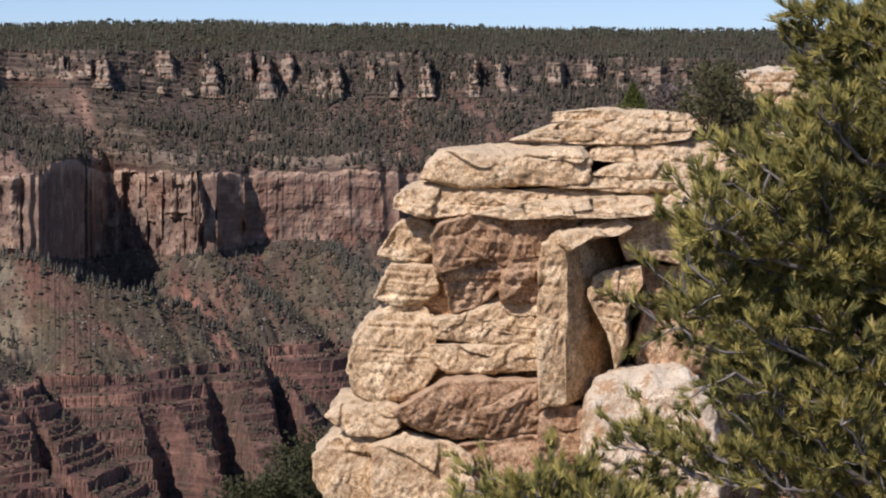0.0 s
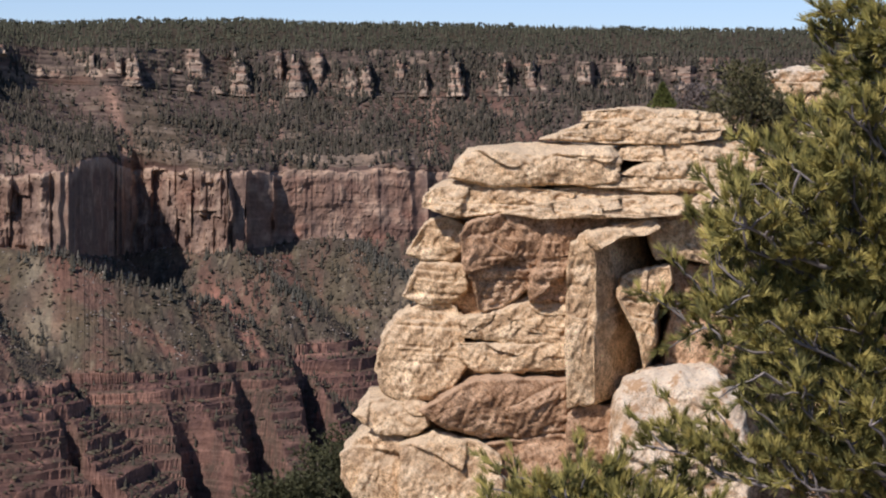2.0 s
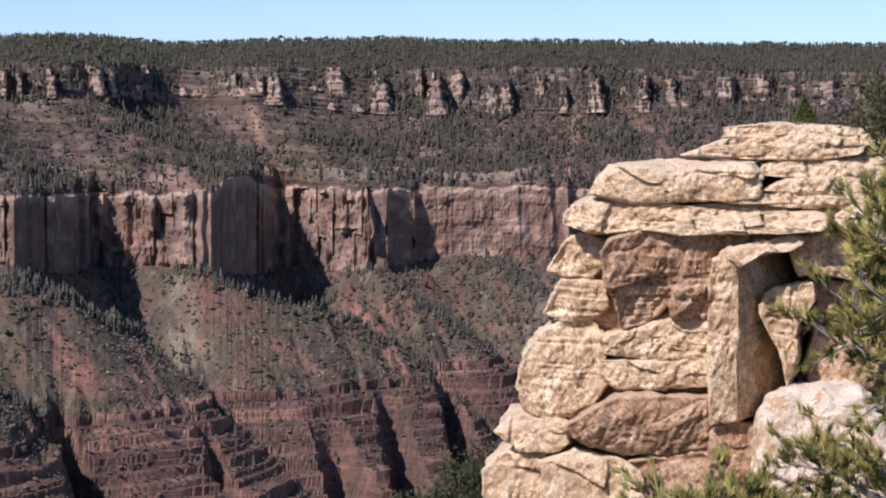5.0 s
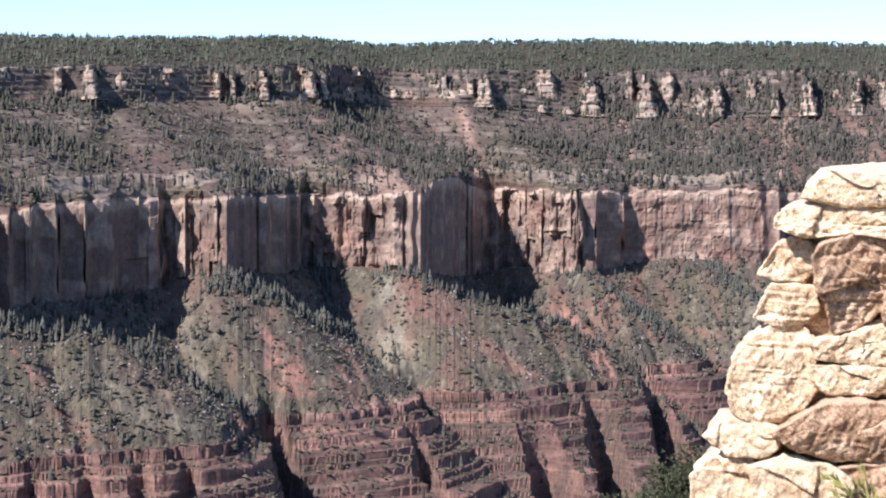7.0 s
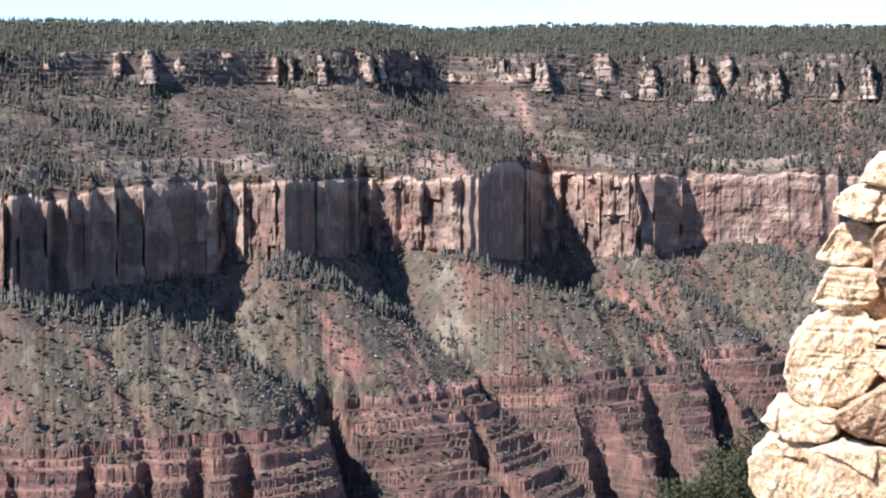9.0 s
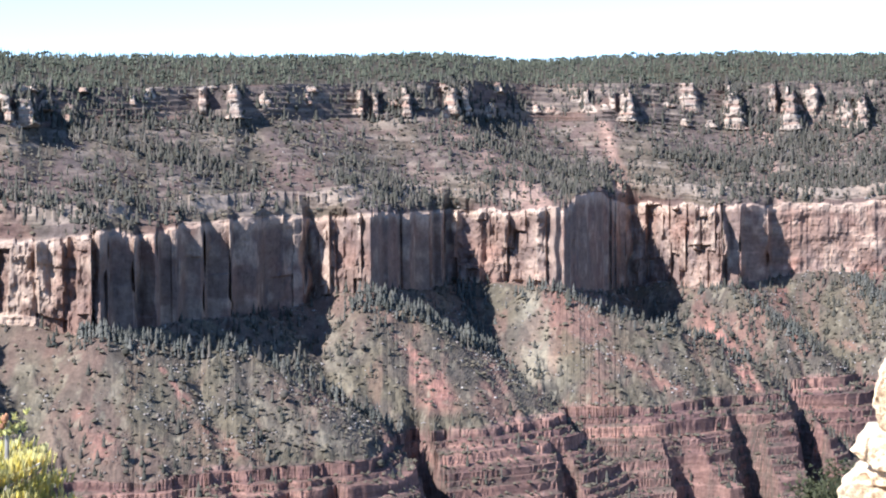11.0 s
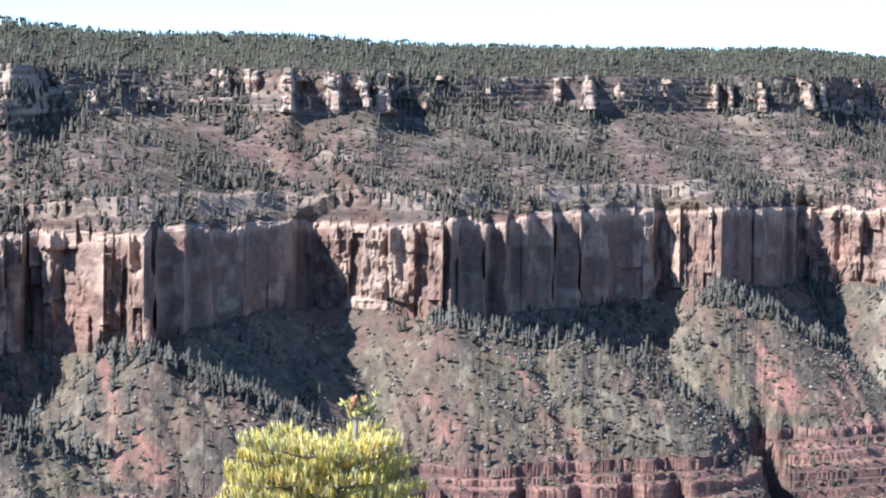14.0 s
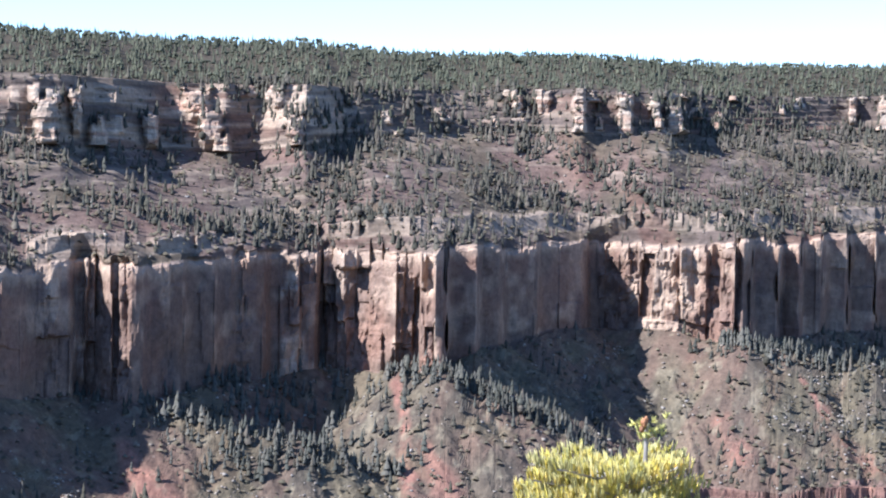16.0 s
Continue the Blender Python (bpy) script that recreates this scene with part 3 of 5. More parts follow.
    foot = 13 + 5 * noise2(ARCL / 60, 0, 134)
    for k in range(n):
        q = (k + 1) / n
        d = q * rise
        dm = float(d.mean())
        z = mix(smooth_rt, rt, math.exp(-dm / 5)) + d
        r = upper(dm)
        over = np.clip(dm - foot, 0, 15)
        fade = np.clip((dm - foot - 15) / 4, 0, 1)
        r = r - TAN * over * ledge * (1 - fade)
        band = (dm > foot - 1) * (dm < foot + 17)
        c = paint(flat * np.array((.118, .094, .076)), np.array((.165, .112, .086)), np.clip(0.4 + 0.6 * fbm(ARCL / 80, dm / 40, 137, 3), 0, 1))
        c = paint(c, grass * 0.8, 0.6 * step(-0.1, 0.6, fbm(ARCL / 45, dm / 30, 139, 3)))
        c = paint(c, pale * 0.62, 0.65 * step(0.2, 0.6, noise2(ARCL / 45, dm / 2.8, 140) + 0.4 * noise2(ARCL / 12, dm / 6, 142)))
        c = paint(c, pale * 0.8, 0.85 * ledge * band)
        c = paint(c, pale * 0.75, 0.5 * step(0.4, 0.75, noise2(ARCL / 40, dm / 5, 141)) * step(0.5, 1.0, q))
        c = paint(c, rust * 0.7, 0.4 * step(0.45, 0.9, fbm(ARCL / 70 + dm * 0.008, dm / 160, 143, 3)))
        for head, lean, wide in ((-9.7, -.022, .5), (-8.0, -.004, .14), (-4.35, -.003, .1), (-1.1, .002, .12)):
            c = paint(c, np.array((.36, .24, .17)), 0.8 * np.exp(-((a - head - lean * dm) / wide) ** 2))
        rows.append((r, z, c, np.full(len(a), 3)))

    # 5 pale rim: towers standing out of a steep, ledgy slope
    face = soften(upper(float(rise.mean())), 0.05)
    n = 68
    draw = np.exp(-((a + 20.2) / 1.1) ** 2)
    west = step(-28.6, -30.2, a)
    for k in range(n):
        q = (k + 1) / n
        z = mix(pf, pt, q)
        h = z - pf
        ter = h / 7.0 + 0.8 * noise2(ARCL / 160, 0, 149)
        stair = (np.floor(ter) + step(0.5, 0.9, ter - np.floor(ter)) - ter) * 7.0
        slope = face + (h + stair * (0.45 + 0.5 * noise2(ARCL / 50, h / 18, 150))) * (1.2 - 0.5 * west) - fbm(ARCL / 60, h / 60, 151, 3) * 9 * step(0, 12, h)
        slope = slope - pillars(ARCL, h, 17, 12, 153) * 1.4 * step(0, 8, h)
        mask = np.zeros(len(a))
        r = slope.copy()
        for i, (head, lo, hi, w1, w0, out) in enumerate(towers):
            near = np.flatnonzero(np.abs(a - head) < 2.2 * max(w0, w1) + 0.1)
            if len(near) == 0:
                continue
            t = (z[near] - lo) / max(4.0, hi - lo)
            if t.max() < -0.3 or t.min() > 1.2:
                continue
            level = np.floor(5 * t + 0.4 * noise2(ARCL[near] / 12, 0, i)) / 5
            wide = mix(w0, w1, np.clip(mix(t, level, 0.4), 0, 1)) * (1 + 0.22 * noise2(z[near] / 4.5, 0 * t + i, 157))
            e = (a[near] - head - 0.25 * w0 * (1 - t) + 0.02 * noise2(a[near] * 12, z[near] / 6, 158 + i)) / np.maximum(wide, 0.02)
            m = np.exp(-np.abs(e) ** 10) * (1 - step(0.88, 1.0, t + 0.3 * (hash2(np.floor(ARCL[near] / 5), 0 * near, 159 + i) - 0.3))) * step(-0.25, 0.0, t)
            base = np.interp(head, a, face) + max(0.0, lo - float(np.interp(head, a, pf))) * 1.2 - out + (z[near] - lo) * 0.22
            base = base + noise2(ARCL[near] / 60, z[near] / 3.4, 167) * 1.5 + np.round(noise2(ARCL[near] / 9, z[near] / 8, 169) * 2) * 1.1 - pillars(ARCL[near], h[near], 8, 15, 165) * 1.6
            r[near] = np.minimum(r[near], mix(slope[near], base, m))
            mask[near] = np.maximum(mask[near], m)
        c = paint(flat * np.array((.135, .108, .086)), np.array((.19, .125, .09)), 0.8 * step(0.1, 0.7, fbm(ARCL / 90, h / 30, 170, 3)))
        c = paint(c, pale * 0.62, 0.7 * (1 - draw) * step(0.15, 0.5, noise2(ARCL / 60, h / 3.6, 175) + 0.3 * noise2(ARCL / 14, h / 9, 176)))
        c = paint(c, pale * 0.85, 0.85 * west * step(-0.35, 0.3, noise2(ARCL / 50, h / 5.5, 177)))
        c = paint(c, pale, np.clip(mask * 1.5, 0, 1))
        c = paint(c, cream, np.clip(0.8 * mask * (0.35 + noise2(ARCL / 60, h / 3.0, 171)), 0, 0.8))
        c = paint(c, np.array((.4, .25, .17)), np.clip(mask * (0.1 + 0.9 * fbm(ARCL / 50, h / 4.0, 173, 2)), 0, 0.75))
        rows.append((r, z, c, np.full(len(a), 4)))

    # 6 wooded plateau, rising to the skyline and going on behind it
    edge = soften(rows[-1][0], 0.4)
    for k in range(16):
        q = (k + 1) / 16
        back_off = 420 * q ** 1.3 if k < 12 else 420 * (12 / 16) ** 1.3 + (k - 11) * 90
        r = mix(edge, soften(edge, 1.2), min(1, q * 4)) + back_off
        z = pt + (sky - 17 - pt) * step(0, 0.75, np.full(1, q))[0] + 3 * fbm(ARCL / 120, back_off / 120, 181, 3) * min(1, q * 3) - (max(0, k - 12) * 5)
        c = paint(flat * np.array((.095, .078, .055)), grass * 0.5, 0.6 + 0.4 * fbm(ARCL / 60, back_off / 60, 183, 3))
        rows.append((r, z, c, np.full(len(a), 5)))
    return rows


SIN, COS = np.sin(np.radians(COLS)), np.cos(np.radians(COLS))
ROWS = canyon_rows()
GRID_R = np.array([row[0] for row in ROWS])
GRID_Z = np.array([row[1] for row in ROWS])
# which layer each spot belongs to: 0 red benches, 1 talus, 2 great cliff, 3 wooded slope, 4 pale rim, 5 plateau
KIND = np.array([np.where(row[4] > 0.5, 0, 1) if len(row) > 4 else row[3] for row in ROWS])
# keep every column from folding back over itself
for row in range(1, len(ROWS)):
    GRID_R[row] = np.maximum(GRID_R[row], GRID_R[row - 1] - np.where(KIND[row] == 3, 1.0, 9.0))
NEAR_CREST = np.exp(-(np.concatenate([CREST[0], np.full((len(ROWS) - len(CREST[0]), len(COLS)), 999.0)]) / 14.0) ** 2)
GRID = np.stack([GRID_R * SIN, GRID_R * COS, GRID_Z], -1)


DEEPER = np.array((0.86, 0.86, 0.86, 1.0))


def build_canyon():
    n_r, n_c = GRID_R.shape
    idx = np.arange(n_r * n_c).reshape(n_r, n_c)
    quads = np.stack([idx[:-1, :-1], idx[:-1, 1:], idx[1:, 1:], idx[1:, :-1]], -1).reshape(-1, 4)
    tones = np.concatenate([row[2] * DEEPER if row[2].shape[1] == 4 else np.concatenate([np.clip(row[2], 0.01, 0.9), np.full((len(COLS), 1), {3: 0.7, 4: 1.0, 5: 0.2}[int(row[3][0])])], 1) * DEEPER for row in ROWS])
    mesh = sheet_mesh("canyon_wall", GRID.reshape(-1, 3), quads, tones)
    mesh.materials.append(STRATA)
    ob = new("canyon_wall", mesh)
    return tagged(ob, "layered canyon wall of red and buff cliffs, talus and pale rim towers", "canyon wall", kind="structure")


build_canyon()


def build_gorge():
    """The near side: the gorge floor, and the slope up to the viewpoint, one sheet."""
    a = np.arange(-180.0, 181.0, 1.0)
    ring = np.array([0.0, 2.5, 8, 20, 45, 58, 75, 110, 170, 260, 420, 700, 1000, 1300, 1560])
    low_r = np.interp(a, COLS, GRID_R[0])
    verts, tones = [], []
    for r in ring:
        rad = np.full(len(a), float(r)) if r < 1000 else 700 + (np.where((a > -46) & (a < 12), low_r, 2200) + 30 - 700) * (r - 700) / 860
        z = -1.7 - np.interp(rad, [2.5, 8, 20, 45, 60], [0, 1.6, 6, 10, 13]) - (rad > 60) * np.minimum((rad - 60) * 0.62, 560)
        z = np.where((a > -46) & (a < 12), np.minimum(z, np.interp(a, COLS, GRID_Z[0]) * step(60, 1200, rad) + 8), z)
        side = np.minimum(step(20, 60, a), 1) + step(60, 100, -a)
        z = mix(z, -4 + 3 * fbm(np.cos(np.radians(a)) * rad / 60, np.sin(np.radians(a)) * rad / 60, 5, 3), np.clip(side, 0, 1) * step(15, 60, rad))
        verts.append(np.stack([rad * np.sin(np.radians(a)), rad * np.cos(np.radians(a)), z], -1))
        tones.append(mix(np.array((.3, .23, .16)), np.array((.07, .068, .055)), float(step(20, 60, np.full(1, r))[0])) * (1 + 0.2 * fbm(rad * np.sin(np.radians(a)) / 25, rad * np.cos(np.radians(a)) / 25, 7, 2))[:, None])
    n_r, n_c = len(ring), len(a)
    idx = np.arange(n_r * n_c).reshape(n_r, n_c)
    quads = np.stack([idx[:-1, :-1], idx[1:, :-1], idx[1:, 1:], idx[:-1, 1:]], -1).reshape(-1, 4)
    mesh = sheet_mesh("ground", np.concatenate(verts), quads, np.concatenate(tones), True)
    mesh.materials.append(GRIT)
    tagged(new("ground", mesh), "dusty limestone ground falling away into the gorge", "ground", kind="structure")


build_gorge()


# ---- woods on the far wall ----
def cone_tree(sides, tiers, rng):
    """A small conifer of height 1: ragged tiers round a stem; triangles."""
    v, f = [], []
    for t in range(tiers):
        lo, hi = 0.06 + 0.8 * t / tiers, min(1.0, 0.06 + 0.8 * (t + 1.75) / tiers)
        w = 0.18 * (1 - 0.8 * t / tiers)
        base = len(v)
        v.append((rng.normal(0, .01), rng.normal(0, .01), 1.0 if t == tiers - 1 else hi))
        for s in range(sides):
            ang = 2 * math.pi * (s + 0.5 * (t % 2) + rng.uniform(-.25, .25)) / sides
            ww = w * rng.choice((0.55, 0.9, 1.15, 1.4))
            v.append((ww * math.cos(ang), ww * math.sin(ang), lo + rng.uniform(-.09, .07)))
        for s in range(sides):
            f.append((base, base + 1 + s, base + 1 + (s + 1) % sides))
    return np.array(v), np.array(f)


def round_tree(rng, blobs=4):
    """A loose round crown of height 1: several ragged clumps."""
    v, f = [], []
    for b in range(blobs):
        c = np.array((rng.normal(0, .17), rng.normal(0, .17), rng.uniform(.35, .8)))
        size = rng.uniform(.16, .28)
        base = len(v)
        pts = [(0, 0, 1), (0, 0, -.8)] + [(math.cos(t), math.sin(t), rng.uniform(-.3, .3)) for t in np.arange(5) * 2 * math.pi / 5]
        for p in pts:
            v.append(tuple(c + np.array(p) * size * rng.uniform(.7, 1.3)))
        for s in range(5):
            f.append((base, base + 2 + s, base + 2 + (s + 1) % 5))
            f.append((base + 1, base + 2 + (s + 1) % 5, base + 2 + s))
    return np.array(v), np.array(f)


def bush(rng):
    pts = [(0, 0, 1.0)] + [(math.cos(t) * rng.uniform(.6, 1.2), math.sin(t) * rng.uniform(.6, 1.2), rng.uniform(.1, .6)) for t in np.arange(5) * math.pi / 2.5]
    return np.array(pts) * np.array((.8, .8, 1)), np.array([(0, 1 + s, 1 + (s + 1) % 5) for s in range(5)])


def snag(rng):
    """A bare grey dead tree: a thin stem with a few stubs, height 1."""
    v = [(-.022, 0, -.03), (.022, 0, -.03), (0, .03, -.03), (rng.normal(0, .02), 0, 1)]
    f = [(0, 1, 3), (1, 2, 3), (2, 0, 3)]
    for k in range(7):
        z, t, w = rng.uniform(.25, .9), rng.uniform(0, 6.28), rng.uniform(.06, .16)
        b = len(v)
        v += [(0, 0, z - .02), (0, 0, z + .02), (w * math.cos(t), w * math.sin(t), z + rng.uniform(-.02, .07))]
        f.append((b, b + 1, b + 2))
    return np.array(v), np.array(f)


def cobble(rng):
    """An angular fallen block, height about 1."""
    p = np.array([(x, y, z) for x in (-.5, .5) for y in (-.5, .5) for z in (0, .8)]) * rng.uniform(.6, 1.2, (8, 3)) + rng.normal(0, .08, (8, 3))
    quads = [(0, 1, 3, 2), (4, 6, 7, 5), (0, 4, 5, 1), (2, 3, 7, 6), (1, 5, 7, 3), (0, 2, 6, 4)]
    return p, np.array([t for q in quads for t in ((q[0], q[1], q[2]), (q[0], q[2], q[3]))])


def scatter(name, models, count, chance, height, tones, label, category, seed, sink=0.02):
    """Plants all over the wall where chance(kind, row, column) allows, joined into one sheet of growth."""
    rng = np.random.default_rng(seed)
    n_r, n_c = GRID_R.shape
    i, j = (v.ravel() for v in np.mgrid[0:n_r - 1, 0:n_c - 1])
    edge_u = GRID[i, j + 1] - GRID[i, j]
    edge_v = GRID[i + 1, j] - GRID[i, j]
    normal = np.cross(edge_u, edge_v)
    size = np.linalg.norm(normal, axis=1) + 1e-6
    level = np.abs(normal[:, 2]) / size
    p = chance(KIND[i, j], i, j, level) * np.abs(normal[:, 2]) ** 0.5 * size ** 0.5 * ((COLS[j] > -40) & (COLS[j] < 11))
    keep = rng.choice(len(i), count, p=p / p.sum())
    i, j, level = i[keep], j[keep], level[keep]
    u, w = rng.random((len(keep), 1)), rng.random((len(keep), 1))
    spot = GRID[i, j] + u * (GRID[i, j + 1] - GRID[i, j]) + w * (GRID[i + 1, j] - GRID[i, j])
    verts, faces, cols, start = [], [], [], 0
    which = rng.integers(0, len(models), len(keep))
    for m, (v, f) in enumerate(models):
        me = np.flatnonzero(which == m)
        h = (height[0] + (height[1] - height[0]) * rng.random(len(me)) ** 1.4) * rng.uniform(0.75, 1.1, len(me))
        turn = rng.uniform(0, 6.28, len(me))
        wide = rng.uniform(0.8, 1.25, len(me))
        c, s = np.cos(turn), np.sin(turn)
        x = (v[None, :, 0] * c[:, None] - v[None, :, 1] * s[:, None]) * (h * wide)[:, None]
        y = (v[None, :, 0] * s[:, None] + v[None, :, 1] * c[:, None]) * (h * wide)[:, None]
        z = (v[None, :, 2] - sink) * h[:, None]
        verts.append((np.stack([x, y, z], -1) + spot[me][:, None]).reshape(-1, 3))
        faces.append((f[None] + (np.arange(len(me)) * len(v))[:, None, None]).reshape(-1, 3) + start)
        pick = np.asarray(tones)[rng.integers(0, len(tones), len(me))] * rng.uniform(0.75, 1.25, (len(me), 1))
        cols.append(np.repeat(pick, len(v), 0))
        start += len(me) * len(v)
    mesh = sheet_mesh(name, np.concatenate(verts), np.concatenate(faces), np.concatenate(cols), True)
    mesh.materials.append(FAR_LEAF)
    return tagged(new(name, mesh), label, category, kind="stuff")


def woods():
    rng = np.random.default_rng(4)
    firs = [cone_tree(5, 3, rng) for k in range(8)]
    slim = [cone_tree(5, 2, rng) for k in range(10)]
    rounds = [round_tree(rng, 3)]
    loose = round_tree(rng, 2)
    bushes = [bush(rng) for k in range(8)]
    snags = [snag(rng) for k in range(6)]
    patch = fbm(GRID[..., 0] / 70 + GRID[..., 2] / 90, GRID[..., 1] / 120 + GRID[..., 2] / 40, 201, 4)

    def plateau(kind, i, j, level):
        return np.where(kind == 5, 0.9, np.where(kind == 4, 0.8 * step(-6, 4, GRID_Z[i, j] - at(PALE_TOP, COLS[j]) + 6 + 14 * patch[i, j]) * (level > 0.4) + 0.9 * np.exp(-((COLS[j] + 20.2) / 1.2) ** 2) + 0.5 * np.exp(-((COLS[j] + 28.8) / 1.2) ** 2), 0))

    def slope(kind, i, j, level):
        base = (0.16 + 1.2 * step(-0.05, 0.5, patch[i, j])) * (1.7 + 1.2 * step(-9, -3, COLS[j])) + 0.9 * step(-9, -3, COLS[j]) + 1.4 * np.exp(-((COLS[j] + 30) / 1.0) ** 2)
        return np.where(kind == 3, 0.9 * base, np.where(kind == 4, (0.2 + 0.7 * base) * (level > 0.35), np.where(kind == 1, (0.02 + 0.28 * step(0.2, 0.6, patch[i, j]) + 0.3 * np.exp(-((COLS[j] + 16.5) / 2.6) ** 2) + 0.35 * step(-9, -4, COLS[j]) + 0.8 * NEAR_CREST[i, j]) * (level > 0.4), np.where(kind == 0, (0.07 + 0.2 * step(-9, -4, COLS[j])) * (level > .55), 0))))

    def low(kind, i, j, level):
        base = 0.35 + step(-0.5, 0.4, -patch[i, j] + 0.35) * (0.2 + 1.2 * step(-0.25, 0.6, fbm(ARCL[j] / 17, i / 5.0, 209, 3)))
        return np.where(kind == 3, 0.85, np.where(kind == 1, 0.7 * base + 0.5 * step(-9, -4, COLS[j]) + 0.5 * np.exp(-((COLS[j] + 16.5) / 2.6) ** 2), np.where(kind == 0, 1.5 * (level > 0.5), np.where(kind == 4, .4 * (level > .4), 0))))

    spires = [cone_tree(5, 2, rng) for k in range(8)]

    def ridge(kind, i, j, level):
        return np.where(kind == 1, NEAR_CREST[i, j] * (0.3 + step(-0.2, 0.4, patch[i, j])) + 0.25 * np.exp(-((COLS[j] + 31.5) / 2.2) ** 2) * (GRID_Z[i, j] > -250), np.where(kind == 3, 0.05 * step(-26, -29, COLS[j]) * step(-0.1, 0.5, patch[i, j]), 0))

    scatter("plateau_forest", spires + rounds, 26000, plateau, (7, 13), [(.064, .065, .04), (.055, .057, .036), (.078, .077, .048)],
            "dense dark green pine forest along the plateau", "forest", 11)
    scatter("slope_conifers", slim + [loose], 25000, slope, (5, 17), [(.053, .049, .034), (.062, .056, .039), (.073, .064, .046), (.09, .076, .056)],
            "dark conifers scattered over steep canyon slopes", "trees", 12)
    scatter("ridge_conifers", firs, 2300, ridge, (7, 20), [(.064, .063, .048), (.076, .072, .055), (.092, .085, .066)],
            "tall grey-green firs standing along the talus ridges", "trees", 16)
    scatter("dead_trees", snags, 1500, slope, (4, 9), [(.2, .18, .16), (.26, .24, .22)],
            "bare grey dead trees on the canyon slopes", "dead trees", 13)
    scatter("scrub", bushes, 52000, low, (0.8, 4.4), [(.09, .074, .046), (.104, .084, .052), (.076, .066, .042), (.122, .1, .064)],
            "low grey-green scrub over talus and ledges", "scrub", 14)
    stones = [cobble(rng) for k in range(6)]

    def blocks(kind, i, j, level):
        return np.where(kind == 1, 0.06 + 0.5 * step(0.3, 0.8, fbm(ARCL[j] / 40, i / 10.0, 207, 3)), np.where(kind == 3, 0.03, 0))

    scatter("talus_boulders", stones, 7000, blocks, (0.6, 3.2), [(.215, .18, .14), (.18, .148, .115), (.27, .235, .19)],
            "pale fallen boulders strewn over the talus", "boulders", 15, 0.2)


woods()


# ---- the limestone outcrop across the side canyon, about fifty metres off ----
OUTCROP = tagged(new("rock_outcrop"), "cream and brown limestone outcrop of stacked weathered blocks", "rock outcrop")
OUTCROP.location = (0, 50, -2.5)
BLOCKS = {}


def cube_grid(n):
    """Directions from a cube's faces, and its quads."""
    if n not in BLOCKS:
        s = np.tan(np.linspace(-1, 1, n + 1) * math.pi / 4)
        u, v = np.meshgrid(s, s, indexing="ij")
        o = np.ones_like(u)
        sides = [(o, u, v), (-o, v, u), (v, o, u), (u, -o, v), (u, v, o), (v, u, -o)]
        pts = np.concatenate([np.stack(x, -1).reshape(-1, 3) for x in sides])
        idx = np.arange((n + 1) ** 2).reshape(n + 1, n + 1)
        q = np.stack([idx[:-1, :-1], idx[1:, :-1], idx[1:, 1:], idx[:-1, 1:]], -1).reshape(-1, 4)
        quads = np.concatenate([q + k * (n + 1) ** 2 for k in range(6)])
        keys, first, back_to = np.unique(np.round(pts, 6), axis=0, return_index=True, return_inverse=True)
        BLOCKS[n] = (pts[first], back_to.reshape(-1)[quads])
    return BLOCKS[n]


def noise3(p, scale, seed):
    x, y, z = (p * scale).T
    return 0.5 * (noise2(x + 0.63 * y, z - 0.37 * y, seed) + noise2(y + 0.41 * z, x - 0.52 * z, seed + 7)) * 1.4


def boulder_mesh(name, half, crisp, chips, rough, seed, n=40, brow=0.72, under=0.85):
    """A chipped block: planes cut round a box, softened, bedded, pitted and cracked."""
    rng = np.random.default_rng(seed)
    d, quads = cube_grid(n)
    planes = [((1, 0, 0), 1), ((-1, 0, 0), 1), ((0, 1, 0), 1), ((0, -1, 0), 1), ((0, 0, 1), 1), ((0, 0, -1), 1)]
    for v, cut in (((0.1, -0.7, 0.72), brow), ((-0.1, -0.6, -0.8), under), ((-0.75, -0.2, 0.6), 0.84)):
        v = np.asarray(v) / np.linalg.norm(v)
        planes.append((v, np.abs(v).sum() * cut))
    for k in range(chips):
        v = rng.normal(0, 1, 3)
        v /= np.linalg.norm(v)
        planes.append((v, np.abs(v).sum() * rng.uniform(0.7, 0.92)))
    total = np.zeros(len(d))
    for v, h in planes:
        total += np.maximum(0, d @ np.asarray(v, float) / h) ** (crisp * 2.6)
    p = d * (total ** (-1 / (crisp * 2.6)))[:, None] * np.asarray(half)
    out = p / np.asarray(half) ** 1.0
    out /= np.linalg.norm(out, axis=1)[:, None]
    low = min(half)
    w = p + rng.uniform(-50, 50, 3)
    move = noise3(w, 0.9, seed) * 0.08 + noise3(w, 2.3, seed + 1) * 0.06 + noise3(w, 5.5, seed + 2) * 0.045 + np.round(noise3(w, 1.7, seed + 9) * 2) * 0.03
    bed = noise2(w[:, 2] * 5.5 + 0.5 * noise3(w, 0.8, seed + 4), w[:, 0] * 0.25, seed + 3)
    move += -0.05 * step(0.35, 0.75, bed) + 0.02 * bed
    crack = 1 - np.clip(np.abs(noise3(w * np.array((1, 1, .55)), 0.8, seed + 5)) / 0.035, 0, 1)
    move -= 0.07 * crack
    p = p + out * (move * rough * min(1.0, 0.35 + low))[:, None]
    return sheet_mesh(name, p, quads, None, True)


COUNT = [100]


